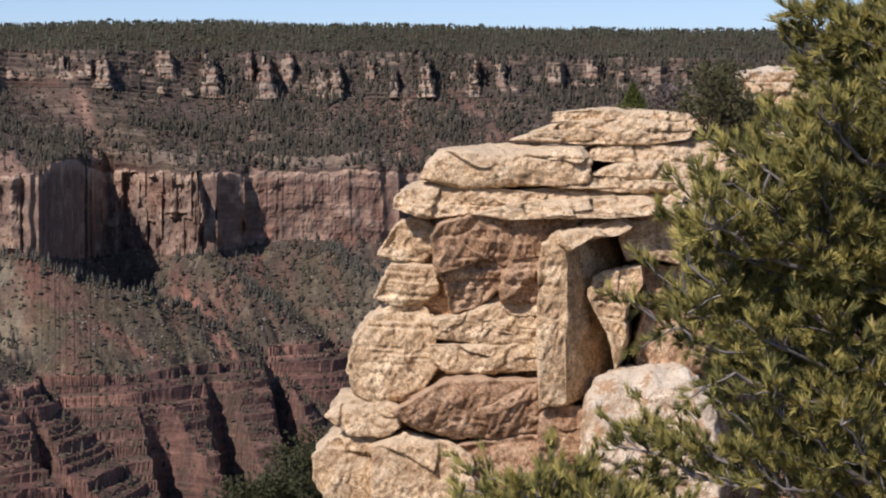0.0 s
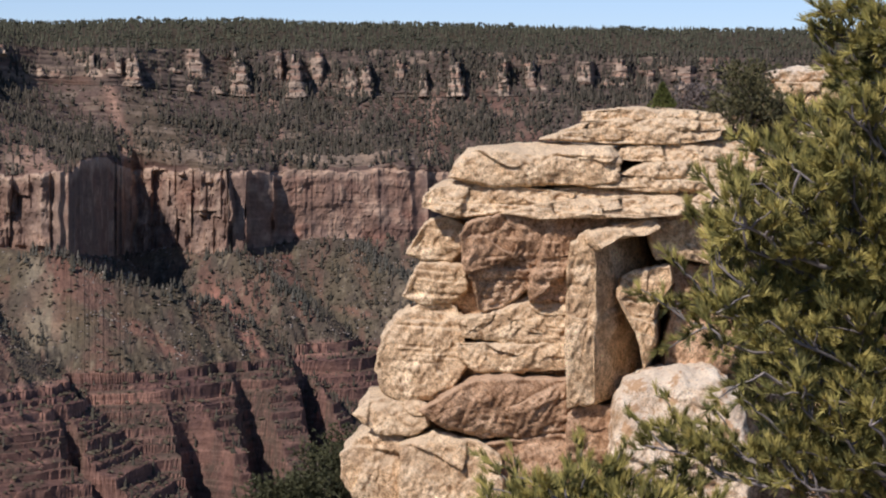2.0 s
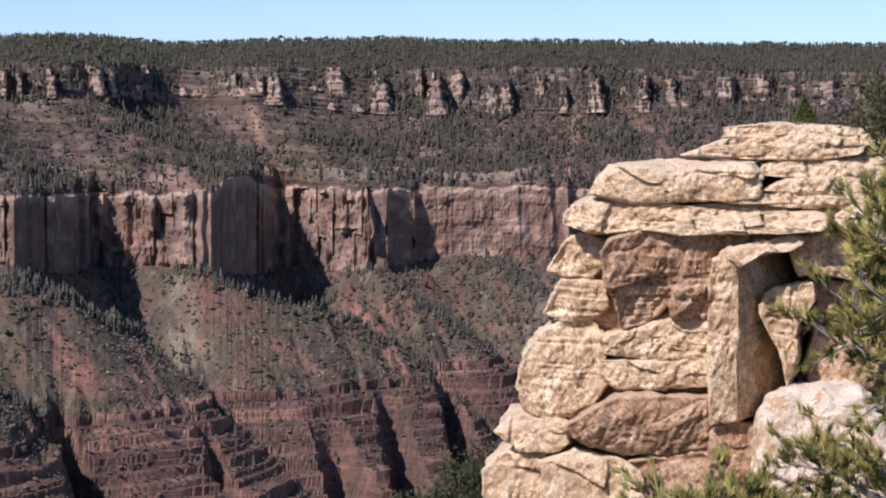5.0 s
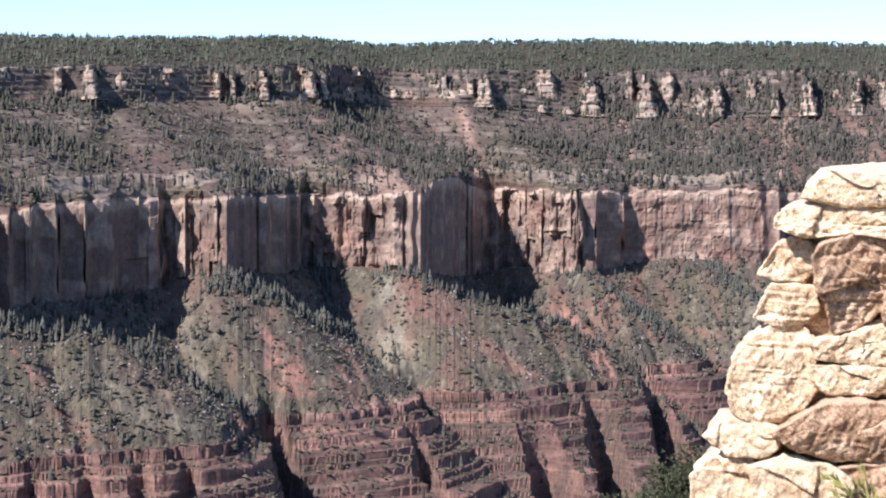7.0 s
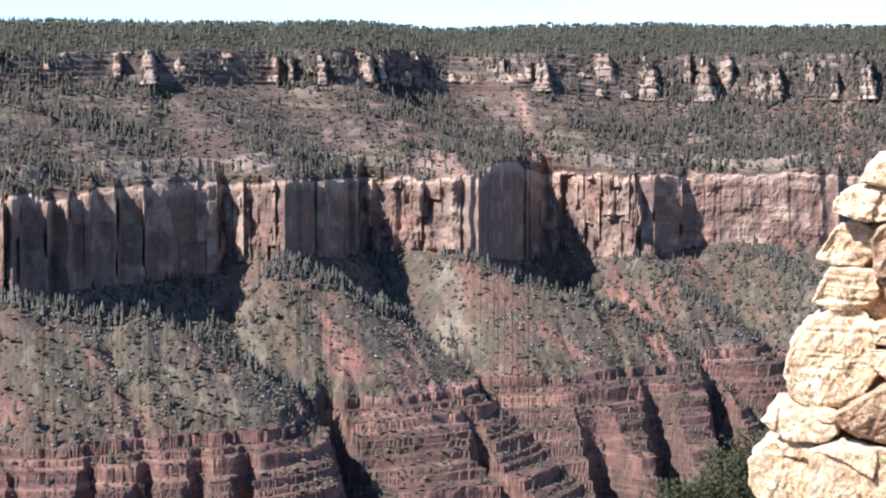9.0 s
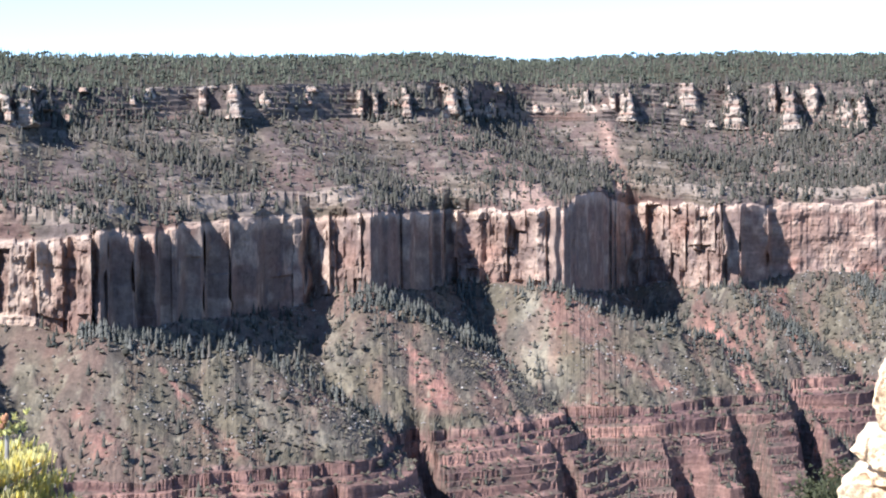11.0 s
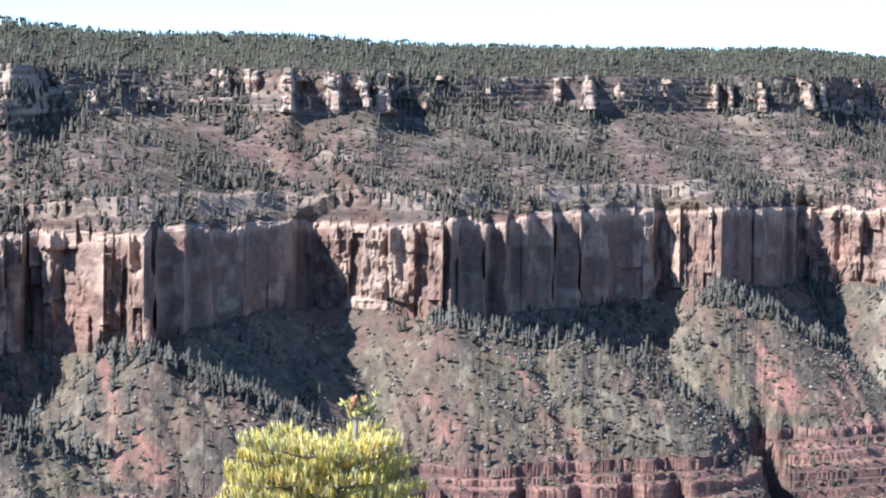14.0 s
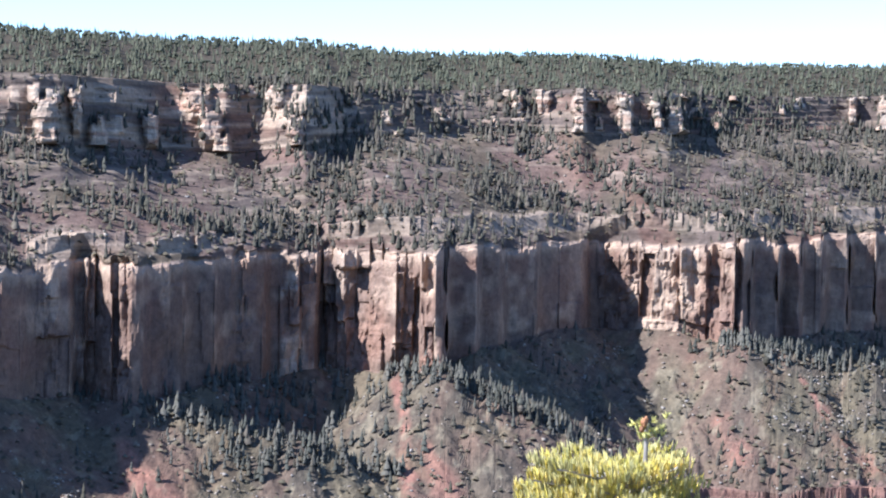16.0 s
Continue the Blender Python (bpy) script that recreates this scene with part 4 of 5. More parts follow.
def block(name, material, front, depth, outline, lean=0.0, yaw=0.0, drift=0.0, rough=1.0, facets=7, edge=0.06, top=0.0):
    """One bedded block: the outline of its face, how far it stands out, its depth back, and how the face leans and turns."""
    COUNT[0] += 1
    seed = COUNT[0]
    rng = np.random.default_rng(seed)
    poly = np.array(outline)
    lo, hi = poly.min(0), poly.max(0)
    mid = (lo + hi) / 2
    size = float((hi - lo).max())
    n, m, k = (160, 42, 10) if size > 1.7 else (90, 24, 8)
    ang = np.linspace(0, 2 * math.pi, n, endpoint=False)
    ray = np.stack([np.cos(ang) * (hi - lo)[0], np.sin(ang) * (hi - lo)[1]], -1) / size
    p0, p1 = poly - mid, np.roll(poly, -1, 0) - mid
    e = p1 - p0
    cross = ray[:, None, 0] * e[None, :, 1] - ray[:, None, 1] * e[None, :, 0]
    cross = np.where(np.abs(cross) < 1e-9, 1e-9, cross)
    t = (p0[None, :, 0] * e[None, :, 1] - p0[None, :, 1] * e[None, :, 0]) / cross
    s = (p0[None, :, 0] * ray[:, None, 1] - p0[None, :, 1] * ray[:, None, 0]) / cross
    far = np.where((t > 0) & (s > -0.001) & (s < 1.001), t, 0).max(1)
    far = far * (1 + 0.012 * noise2(np.cos(ang) * 9, np.sin(ang) * 9, seed))
    rim = ray * far[:, None] * (1 + 0.025 / max(0.4, size))
    reach = np.linalg.norm(rim, axis=1)
    # face: rings from the middle out, rounded over at the rim
    share = 1 - (1 - np.linspace(0.02, 1, m)) ** 1.25
    ring = rim[None] * share[:, None, None]
    gap = (1 - share)[:, None] * reach[None]
    ease = edge * (1 + (top / edge if edge else 0) * np.clip(np.sin(ang), 0, 1) ** 2)[None] * (1 + 0.6 * noise2(np.cos(ang) * 4, np.sin(ang) * 4, seed + 3))[None]
    g = np.clip(gap / np.maximum(ease, 0.02), 0, 1)
    y = ease * (1 - np.sqrt(np.maximum(0, 1 - (1 - g) ** 2)))
    y = y + lean * ring[..., 1] + yaw * ring[..., 0]
    # the broken face: tilted facets meeting in cracks
    site = np.stack([rng.uniform(lo[0], hi[0], facets), rng.uniform(lo[1], hi[1], facets)], -1) - mid
    tilt = rng.normal(0, 0.09, (facets, 2))
    off = rng.uniform(-0.06, 0.06, facets) * min(1.0, size)
    wob = 0.18 * np.stack([noise2(ring[..., 0] * 2, ring[..., 1] * 2, seed + 5), noise2(ring[..., 0] * 2, ring[..., 1] * 2, seed + 6)], -1)
    gaps = (ring + wob)[:, :, None, :] - site
    gaps[..., 1] *= 1.5
    far2 = (gaps ** 2).sum(-1)
    near = far2.argmin(-1)
    two = np.sort(np.sqrt(far2), -1)
    seam = np.clip((two[..., 1] - two[..., 0]) / 0.05, 0, 1) if facets > 1 else 1.0
    facet = off[near] + (tilt[near] * (ring - site[near])).sum(-1) * 0.8 + 0.02 * (1 - seam) * (rng.random(facets)[near] > 0.6)
    bulge = ring[..., 1] / max(0.1, float(hi[1] - lo[1]) / 2)
    y = y + np.clip(facet, -0.2, 0.2) * min(1.0, rough) * step(0, 0.15, gap) + 0.09 * min(1.4, float(hi[1] - lo[1])) * (bulge ** 2 + 0.35 * np.maximum(0, bulge) ** 3)
    body = np.stack([ring[..., 0], y, ring[..., 1]], -1)
    # sides: rings going back
    back_rows = []
    for q in (np.arange(1, k + 1) / k) ** 1.6:
        w = rim * (1 - 0.03 * q)
        back_rows.append(np.stack([w[:, 0] + drift * q, y[-1] * (1 - q) + q * depth, w[:, 1]], -1))
    body = np.concatenate([body, np.array(back_rows)])
    wf = np.concatenate([1 - 0.6 * share ** 8, np.full(k, 0.0)])
    radial = rim / (reach[:, None] + 1e-9)
    out = np.stack([np.broadcast_to(radial[None, :, 0], body.shape[:2]) * (1 - wf)[:, None], np.broadcast_to(-wf[:, None], body.shape[:2]), np.broadcast_to(radial[None, :, 1], body.shape[:2]) * (1 - wf)[:, None]], -1)
    flat_p = body.reshape(-1, 3)
    w = flat_p + np.array((mid[0], -front, mid[1])) + 40.0
    dip = w[:, 2] + 0.06 * w[:, 0]
    move = noise3(w, 0.8, 501) * 0.05 + noise3(w, 2.3, seed + 1) * 0.022 + noise3(w, 5.5, seed + 2) * 0.026 + noise3(w, 12.0, seed + 8) * 0.026 - 0.03 * step(0.3, 0.6, noise3(w, 4.0, seed + 13))
    bed = noise2(dip * 6.5 + 0.6 * noise3(w, 0.9, seed + 4), w[:, 0] * 0.3 + w[:, 1] * 0.3, 77)
    thin = noise2(dip * 15 + 0.5 * noise3(w, 1.3, seed + 4), w[:, 0] * 0.5 + w[:, 1] * 0.5, 79)
    move += (-0.05 * step(0.45, 0.7, bed) + 0.02 * bed - 0.02 * step(0.35, 0.6, thin)) * step(0.0, 0.5, noise3(w, 0.7, 83))
    crack = 1 - np.clip(np.abs(noise3(w * np.array((1.3, 1.3, .5)), 0.9, seed + 5)) / 0.03, 0, 1)
    move -= 0.02 * crack * step(-0.1, 0.3, noise3(w, 0.5, seed + 11))
    flat_p = flat_p + out.reshape(-1, 3) * (move * rough * min(1.0, 0.4 + size * 0.4))[:, None]
    rows = m + k
    flat_p = np.concatenate([flat_p, [[0, float(y[0].mean()), 0], [drift, depth + 0.1, 0]]])
    idx = np.arange(rows * n).reshape(rows, n)
    nxt = np.roll(idx, -1, 1)
    a, b, c, d = idx[:-1].ravel(), nxt[:-1].ravel(), nxt[1:].ravel(), idx[1:].ravel()
    tris = np.concatenate([np.stack([a, d, c], -1), np.stack([a, c, b], -1),
                           np.stack([np.full(n, rows * n), idx[0], nxt[0]], -1), np.stack([np.full(n, rows * n + 1), nxt[-1], idx[-1]], -1)])
    ob = part(name, sheet_mesh(name, flat_p, tris[:, ::-1], None, True), material, OUTCROP)
    ob.location = (mid[0], -front, mid[1])
    return ob


# the mass behind the blocks, and its foot
block("rock_core", BROWN_ROCK, -1.70, 6.00, [(0.65, 1.65), (2.49, 1.99), (7.34, 1.99), (7.57, -2.97), (7.34, -8.16), (0.76, -8.16), (0.18, -2.97)], rough=1.5, facets=14, edge=0.4)
block("rock_core", BROWN_ROCK, 0.10, 5.00, [(-1.08, -1.36), (-0.05, -0.89), (1.92, -1.12), (1.92, -2.97), (5.84, -3.20), (5.95, -9.32), (-1.43, -9.32), (-1.55, -4.12)], rough=1.5, facets=14, edge=0.4)
block("rock_core", BROWN_ROCK, 0.15, 3.00, [(-0.57, 0.95), (0.18, 1.24), (2.49, 1.24), (1.92, 0.26), (1.68, -1.36), (0.18, -1.59), (-0.57, -1.12), (-0.68, 0.03)], rough=1.2, facets=6, edge=0.3)
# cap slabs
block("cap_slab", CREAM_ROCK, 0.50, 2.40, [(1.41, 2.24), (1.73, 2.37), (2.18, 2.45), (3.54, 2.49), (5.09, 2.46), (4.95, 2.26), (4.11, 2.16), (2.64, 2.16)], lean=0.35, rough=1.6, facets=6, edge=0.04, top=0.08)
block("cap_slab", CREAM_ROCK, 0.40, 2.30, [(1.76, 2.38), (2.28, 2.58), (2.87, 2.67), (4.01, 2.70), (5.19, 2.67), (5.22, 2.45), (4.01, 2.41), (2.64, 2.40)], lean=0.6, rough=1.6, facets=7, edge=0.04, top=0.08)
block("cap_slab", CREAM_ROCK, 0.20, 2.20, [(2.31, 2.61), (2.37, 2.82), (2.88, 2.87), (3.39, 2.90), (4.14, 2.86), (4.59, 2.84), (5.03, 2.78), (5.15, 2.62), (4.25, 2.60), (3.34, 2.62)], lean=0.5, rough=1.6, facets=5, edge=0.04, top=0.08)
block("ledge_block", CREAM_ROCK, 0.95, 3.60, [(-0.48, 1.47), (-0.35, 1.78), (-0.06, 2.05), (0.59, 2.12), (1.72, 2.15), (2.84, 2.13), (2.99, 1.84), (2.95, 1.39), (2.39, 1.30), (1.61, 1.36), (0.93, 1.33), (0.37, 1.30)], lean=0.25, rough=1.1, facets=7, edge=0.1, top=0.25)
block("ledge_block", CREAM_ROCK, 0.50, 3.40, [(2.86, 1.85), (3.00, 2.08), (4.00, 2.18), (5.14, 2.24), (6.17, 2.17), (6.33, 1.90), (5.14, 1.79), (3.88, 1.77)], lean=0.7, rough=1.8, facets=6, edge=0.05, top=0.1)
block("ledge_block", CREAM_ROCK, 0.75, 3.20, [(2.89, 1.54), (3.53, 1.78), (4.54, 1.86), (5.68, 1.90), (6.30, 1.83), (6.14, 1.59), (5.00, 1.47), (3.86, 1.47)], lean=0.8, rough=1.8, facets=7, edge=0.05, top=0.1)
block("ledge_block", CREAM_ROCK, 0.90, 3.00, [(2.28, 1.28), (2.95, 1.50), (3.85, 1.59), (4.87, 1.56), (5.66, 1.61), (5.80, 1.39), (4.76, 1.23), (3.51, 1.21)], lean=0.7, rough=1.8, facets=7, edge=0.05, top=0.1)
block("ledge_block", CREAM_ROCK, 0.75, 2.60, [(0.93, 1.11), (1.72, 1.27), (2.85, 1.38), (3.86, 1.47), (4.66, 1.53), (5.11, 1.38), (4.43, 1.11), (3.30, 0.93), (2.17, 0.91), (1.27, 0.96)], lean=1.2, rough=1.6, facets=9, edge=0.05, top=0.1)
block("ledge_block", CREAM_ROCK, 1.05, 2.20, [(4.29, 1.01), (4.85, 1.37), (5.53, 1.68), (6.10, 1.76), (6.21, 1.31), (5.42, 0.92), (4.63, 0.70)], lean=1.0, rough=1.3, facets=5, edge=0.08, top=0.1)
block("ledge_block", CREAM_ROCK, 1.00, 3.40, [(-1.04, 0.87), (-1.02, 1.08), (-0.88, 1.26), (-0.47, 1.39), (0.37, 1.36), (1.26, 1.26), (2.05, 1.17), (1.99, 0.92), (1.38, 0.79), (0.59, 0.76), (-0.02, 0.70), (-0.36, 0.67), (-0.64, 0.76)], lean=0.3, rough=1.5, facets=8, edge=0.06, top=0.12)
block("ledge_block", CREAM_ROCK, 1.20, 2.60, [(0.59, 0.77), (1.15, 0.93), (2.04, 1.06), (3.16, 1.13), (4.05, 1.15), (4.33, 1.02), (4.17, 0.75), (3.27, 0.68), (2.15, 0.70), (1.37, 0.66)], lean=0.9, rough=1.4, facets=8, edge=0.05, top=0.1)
# upper wall of blocks
block("wall_block", CREAM_ROCK, 0.45, 2.20, [(-1.33, -0.09), (-1.17, 0.21), (-0.98, 0.50), (-0.82, 0.62), (-0.45, 0.66), (-0.14, 0.49), (-0.14, 0.01), (-0.42, -0.24), (-0.97, -0.21)], rough=1.1, facets=4)
block("wall_block", CREAM_ROCK, 0.45, 2.20, [(-1.41, -0.96), (-1.22, -0.59), (-1.04, -0.25), (-0.48, -0.22), (-0.12, -0.29), (-0.09, -0.80), (-0.44, -1.11), (-0.97, -1.12)], facets=4)
block("wall_block", BROWN_ROCK, 1.05, 2.40, [(-0.23, 0.35), (-0.02, 0.61), (0.53, 0.73), (1.34, 0.81), (1.68, 0.79), (1.57, 0.14), (1.34, -0.43), (1.15, -0.76), (0.67, -1.17), (0.16, -1.26), (0.02, -0.69), (-0.16, -0.32)], lean=-0.3, yaw=0.22, rough=1.3, facets=8)
block("wall_block", BROWN_ROCK, 1.00, 2.40, [(1.11, -0.71), (1.30, -0.09), (1.48, 0.40), (1.66, 0.70), (2.05, 0.79), (2.42, 0.58), (2.38, -0.09), (2.17, -0.89), (1.80, -1.01), (1.20, -0.99)], lean=-0.1, yaw=0.3, facets=5)
block("wall_block", BROWN_ROCK, 0.80, 2.40, [(1.51, 0.84), (2.49, 0.93), (3.65, 1.05), (4.74, 1.14), (4.74, 0.81), (3.88, 0.58), (3.18, 0.51), (2.32, 0.44), (1.68, 0.51)], lean=-0.2, facets=6)
block("wall_block", CREAM_ROCK, 0.70, 2.20, [(-0.25, -1.38), (0.18, -1.27), (0.65, -1.17), (1.15, -0.92), (2.05, -0.92), (2.05, -1.89), (0.99, -1.91), (-0.14, -1.75)], lean=0.15, rough=1.4, facets=8)
block("wall_block", CREAM_ROCK, 0.75, 2.20, [(-0.30, -1.89), (0.99, -1.84), (2.05, -1.82), (2.05, -2.39), (0.99, -2.44), (0.09, -2.46), (-0.23, -2.16)], lean=0.1, rough=1.3, edge=0.07)
block("wall_block", CREAM_ROCK, 0.55, 2.80, [(-1.96, -2.42), (-1.80, -1.82), (-1.55, -1.45), (-1.08, -1.15), (-0.42, -1.08), (-0.16, -1.45), (-0.09, -2.30), (-0.55, -3.04), (-1.43, -3.06), (-1.82, -2.90)], lean=0.12, rough=1.3)
# the standing slab with its shaded side, and the blocks of the cleft
block("standing_slab", CREAM_ROCK, 1.35, 2.60, [(1.89, -0.32), (1.97, 0.20), (2.32, 0.43), (2.45, 0.35), (2.49, -0.66), (2.45, -1.82), (2.47, -3.06), (1.92, -3.09), (1.87, -1.82)], drift=1.3, rough=1.2, facets=5)
block("overhang_block", CREAM_ROCK, 1.30, 2.00, [(2.24, 0.26), (2.33, 0.42), (2.84, 0.54), (3.60, 0.68), (3.78, 0.49), (3.53, 0.35), (2.95, 0.28), (2.49, 0.03)], lean=0.5, drift=0.3, facets=4)
block("overhang_block", CREAM_ROCK, 0.70, 2.40, [(3.53, 0.58), (4.57, 0.88), (4.80, 0.81), (4.80, -0.29), (4.11, -0.11), (3.74, -0.18), (3.62, 0.14)], drift=0.2, facets=5)
block("cleft_block", CREAM_ROCK, 0.85, 1.80, [(2.95, -0.96), (3.05, -0.52), (3.36, -0.41), (3.99, -0.29), (4.02, -0.66), (3.69, -0.85), (3.67, -1.36), (3.69, -1.82), (3.48, -2.51), (3.37, -1.82), (3.16, -1.38)], yaw=-0.15, drift=0.3, rough=1.2, facets=5)
block("cleft_block", BROWN_ROCK, 0.30, 2.40, [(4.11, -0.32), (5.26, -0.32), (5.49, -1.82), (5.38, -2.51), (3.95, -2.46), (3.95, -1.72), (4.06, -1.36)], facets=6)
# lower wall
block("wall_block", BROWN_ROCK, 1.00, 2.60, [(-1.02, -3.22), (-0.45, -2.86), (0.07, -2.58), (0.99, -2.56), (1.98, -2.57), (2.01, -3.64), (1.11, -3.77), (0.18, -3.80), (-0.45, -3.62)], lean=-0.28, yaw=0.08, rough=1.3, facets=8)
block("wall_block", CREAM_ROCK, 0.70, 2.60, [(-2.38, -3.34), (-2.15, -3.04), (-1.20, -2.95), (-0.83, -3.18), (-0.90, -3.55), (-1.15, -3.77), (-1.89, -3.73)], lean=0.4, facets=4)
block("wall_block", BROWN_ROCK, 1.00, 1.60, [(1.94, -3.25), (2.49, -3.07), (3.00, -3.18), (2.95, -4.19), (1.92, -4.19)], yaw=0.2, facets=4)
block("foot_block", CREAM_ROCK, 0.75, 2.60, [(-2.63, -4.15), (-2.33, -3.82), (-1.89, -3.69), (-1.34, -3.76), (-1.27, -5.09), (-1.89, -5.28), (-2.38, -5.05), (-2.63, -4.61)], lean=0.15, facets=5)
block("foot_block", CREAM_ROCK, 1.10, 2.80, [(-1.43, -3.92), (-0.74, -3.66), (0.18, -3.85), (0.60, -4.12), (0.60, -5.74), (-1.48, -5.74)], lean=0.2, rough=1.2, facets=6)
block("foot_block", BROWN_ROCK, 0.90, 2.80, [(0.14, -3.96), (1.11, -3.80), (1.97, -3.72), (2.58, -4.12), (2.61, -5.97), (0.37, -5.97)], rough=1.2)
block("foot_block", CREAM_ROCK, 0.50, 2.60, [(-2.24, -5.09), (-1.43, -4.96), (-0.62, -5.28), (-0.62, -6.66), (-2.12, -6.66)], facets=5)
block("pale_boulder", WHITE_ROCK, 2.00, 2.80, [(2.79, -3.69), (2.86, -2.97), (3.05, -2.58), (3.42, -2.42), (4.11, -2.35), (4.86, -2.35), (5.42, -2.86), (5.52, -3.66), (5.52, -5.28), (2.84, -5.28)], lean=0.35, rough=1.4, facets=9, edge=0.3, top=0.14)
# broken rock behind the shrub
block("back_rock", WHITE_ROCK, -2.50, 1.80, [(6.40, 3.54), (6.47, 3.71), (7.03, 3.78), (7.76, 3.76), (7.88, 3.54), (7.15, 3.44), (6.61, 3.47)], lean=0.3, rough=1.3, facets=4)
block("back_rock", CREAM_ROCK, -2.20, 1.80, [(6.53, 3.22), (6.50, 3.44), (7.11, 3.46), (7.84, 3.44), (7.84, 2.96), (6.99, 2.91), (6.63, 3.01)], rough=1.3, facets=5)
block("back_rock", WHITE_ROCK, -1.80, 1.80, [(6.19, 3.08), (6.33, 3.22), (6.69, 3.17), (6.77, 2.91), (6.53, 2.82), (6.24, 2.89)], rough=1.4, facets=4)
block("back_rock", CREAM_ROCK, -1.20, 1.80, [(5.79, 2.23), (6.05, 2.42), (6.50, 2.53), (7.21, 2.51), (7.69, 2.37), (7.69, 1.78), (6.50, 1.78), (5.91, 1.95)], lean=0.6, rough=1.4, facets=5)
block("back_rock", WHITE_ROCK, -0.90, 1.80, [(5.24, 2.35), (5.28, 2.51), (5.54, 2.53), (5.75, 2.42), (5.66, 2.28)], rough=1.3, facets=3)
block("back_rock", CREAM_ROCK, -1.20, 4.50, [(5.20, 2.20), (5.84, 2.40), (8.03, 2.40), (8.03, 0.14), (5.30, 0.14)], lean=0.3, rough=1.4, facets=9, edge=0.2)


def loose_stones():
    """Small pale stones lying about the juniper's roots."""
    rng = np.random.default_rng(62)
    for k in range(14):
        wide, tall = rng.uniform(0.1, 0.26), rng.uniform(0.07, 0.16)
        mesh = boulder_mesh("loose_stone", (wide, rng.uniform(0.12, 0.22), tall), 7.8, 6, 1.0, 300 + k, 12, 0.8)
        mesh.materials.append(WHITE_ROCK)
        ob = tagged(new("loose_stone", mesh), "small pale limestone stone lying on the rubble bank by the juniper", "stone", "loose stones on the outcrop")
        x = 5.15 + 1.5 * (k + rng.random()) / 14
        ob.matrix_world = pose(x, rng.uniform(51.3, 51.7), -0.08 + 0.6 * tall + 0.12 * (k % 3), rng.uniform(-8, 8), rng.uniform(-8, 8), rng.uniform(0, 90))


loose_stones()


# ---- needles and limbs ----
def unit(v):
    return v / (np.linalg.norm(v, axis=-1, keepdims=True) + 1e-9)


def tube(points, radii, sides=6):
    """Corners and faces of a tapered round limb along a line of points."""
    pts = np.asarray(points, float)
    way = unit(np.gradient(pts, axis=0))
    ref = np.array((0.31, 0.95, 0.1))
    a = unit(np.cross(way, ref))
    b = np.cross(way, a)
    ang = np.arange(sides) * 2 * math.pi / sides
    ring = a[:, None] * np.cos(ang)[None, :, None] + b[:, None] * np.sin(ang)[None, :, None]
    v = (pts[:, None] + ring * np.asarray(radii)[:, None, None]).reshape(-1, 3)
    i = np.arange(len(pts) - 1)[:, None] * sides
    s = np.arange(sides)[None]
    f = np.stack([i + s, i + (s + 1) % sides, i + sides + (s + 1) % sides, i + sides + s], -1).reshape(-1, 4)
    return v, f


def bend(p0, p1, sag, rng, n=8, wobble=0.03):
    t = np.linspace(0, 1, n)[:, None]
    p0, p1 = np.asarray(p0, float), np.asarray(p1, float)
    line = p0 + (p1 - p0) * t
    line[:, 2] += (sag * t * (1 - t) * 4).ravel()
    line[1:-1] += rng.normal(0, wobble, (n - 2, 3))
    return line


def needles(bases, ways, rng, per, length, reach, width, spread, tone, lift=0.15):
    """Needle brushes: single slim blades round each twig end. Returns corners, faces and tones."""
    n = len(bases)
    u = unit(np.asarray(ways, float))[:, None].repeat(per, 1)
    b = np.asarray(bases, float)[:, None].repeat(per, 1)
    side = rng.normal(0, 1, (n, per, 3))
    side = unit(side - (side * u).sum(-1, keepdims=True) * u)
    along = rng.random((n, per, 1)) * reach
    go = unit(u + side * spread * rng.uniform(0.5, 1.3, (n, per, 1)) + np.array((0, 0, lift)))
    size = length * rng.uniform(0.7, 1.15, (n, per, 1))
    root = b + u * along
    tip = root + go * size
    tip[..., 2] -= 0.1 * size[..., 0] * rng.random((n, per))
    flat = unit(np.cross(go, rng.normal(0, 1, (n, per, 3)))) * width / 2
    v = np.stack([root - flat, root + flat, tip], 2).reshape(-1, 3)
    f = np.arange(len(v)).reshape(-1, 3)
    c = np.asarray(tone)[rng.integers(0, len(tone), n)] * rng.uniform(0.8, 1.2, (n, 1))
    c = c[:, None].repeat(per * 3, 1).reshape(-1, 3)
    return v, f, c


def gather(pieces):
    v, f, c, start = [], [], [], 0
    for pv, pf, pc in pieces:
        v.append(pv)
        f.append(pf + start)
        c.append(pc)
        start += len(pv)
    return np.concatenate(v), np.concatenate(f), np.concatenate(c)


PINE_TONES = [(.33, .29, .085), (.42, .36, .112), (.24, .22, .07), (.15, .146, .05)]


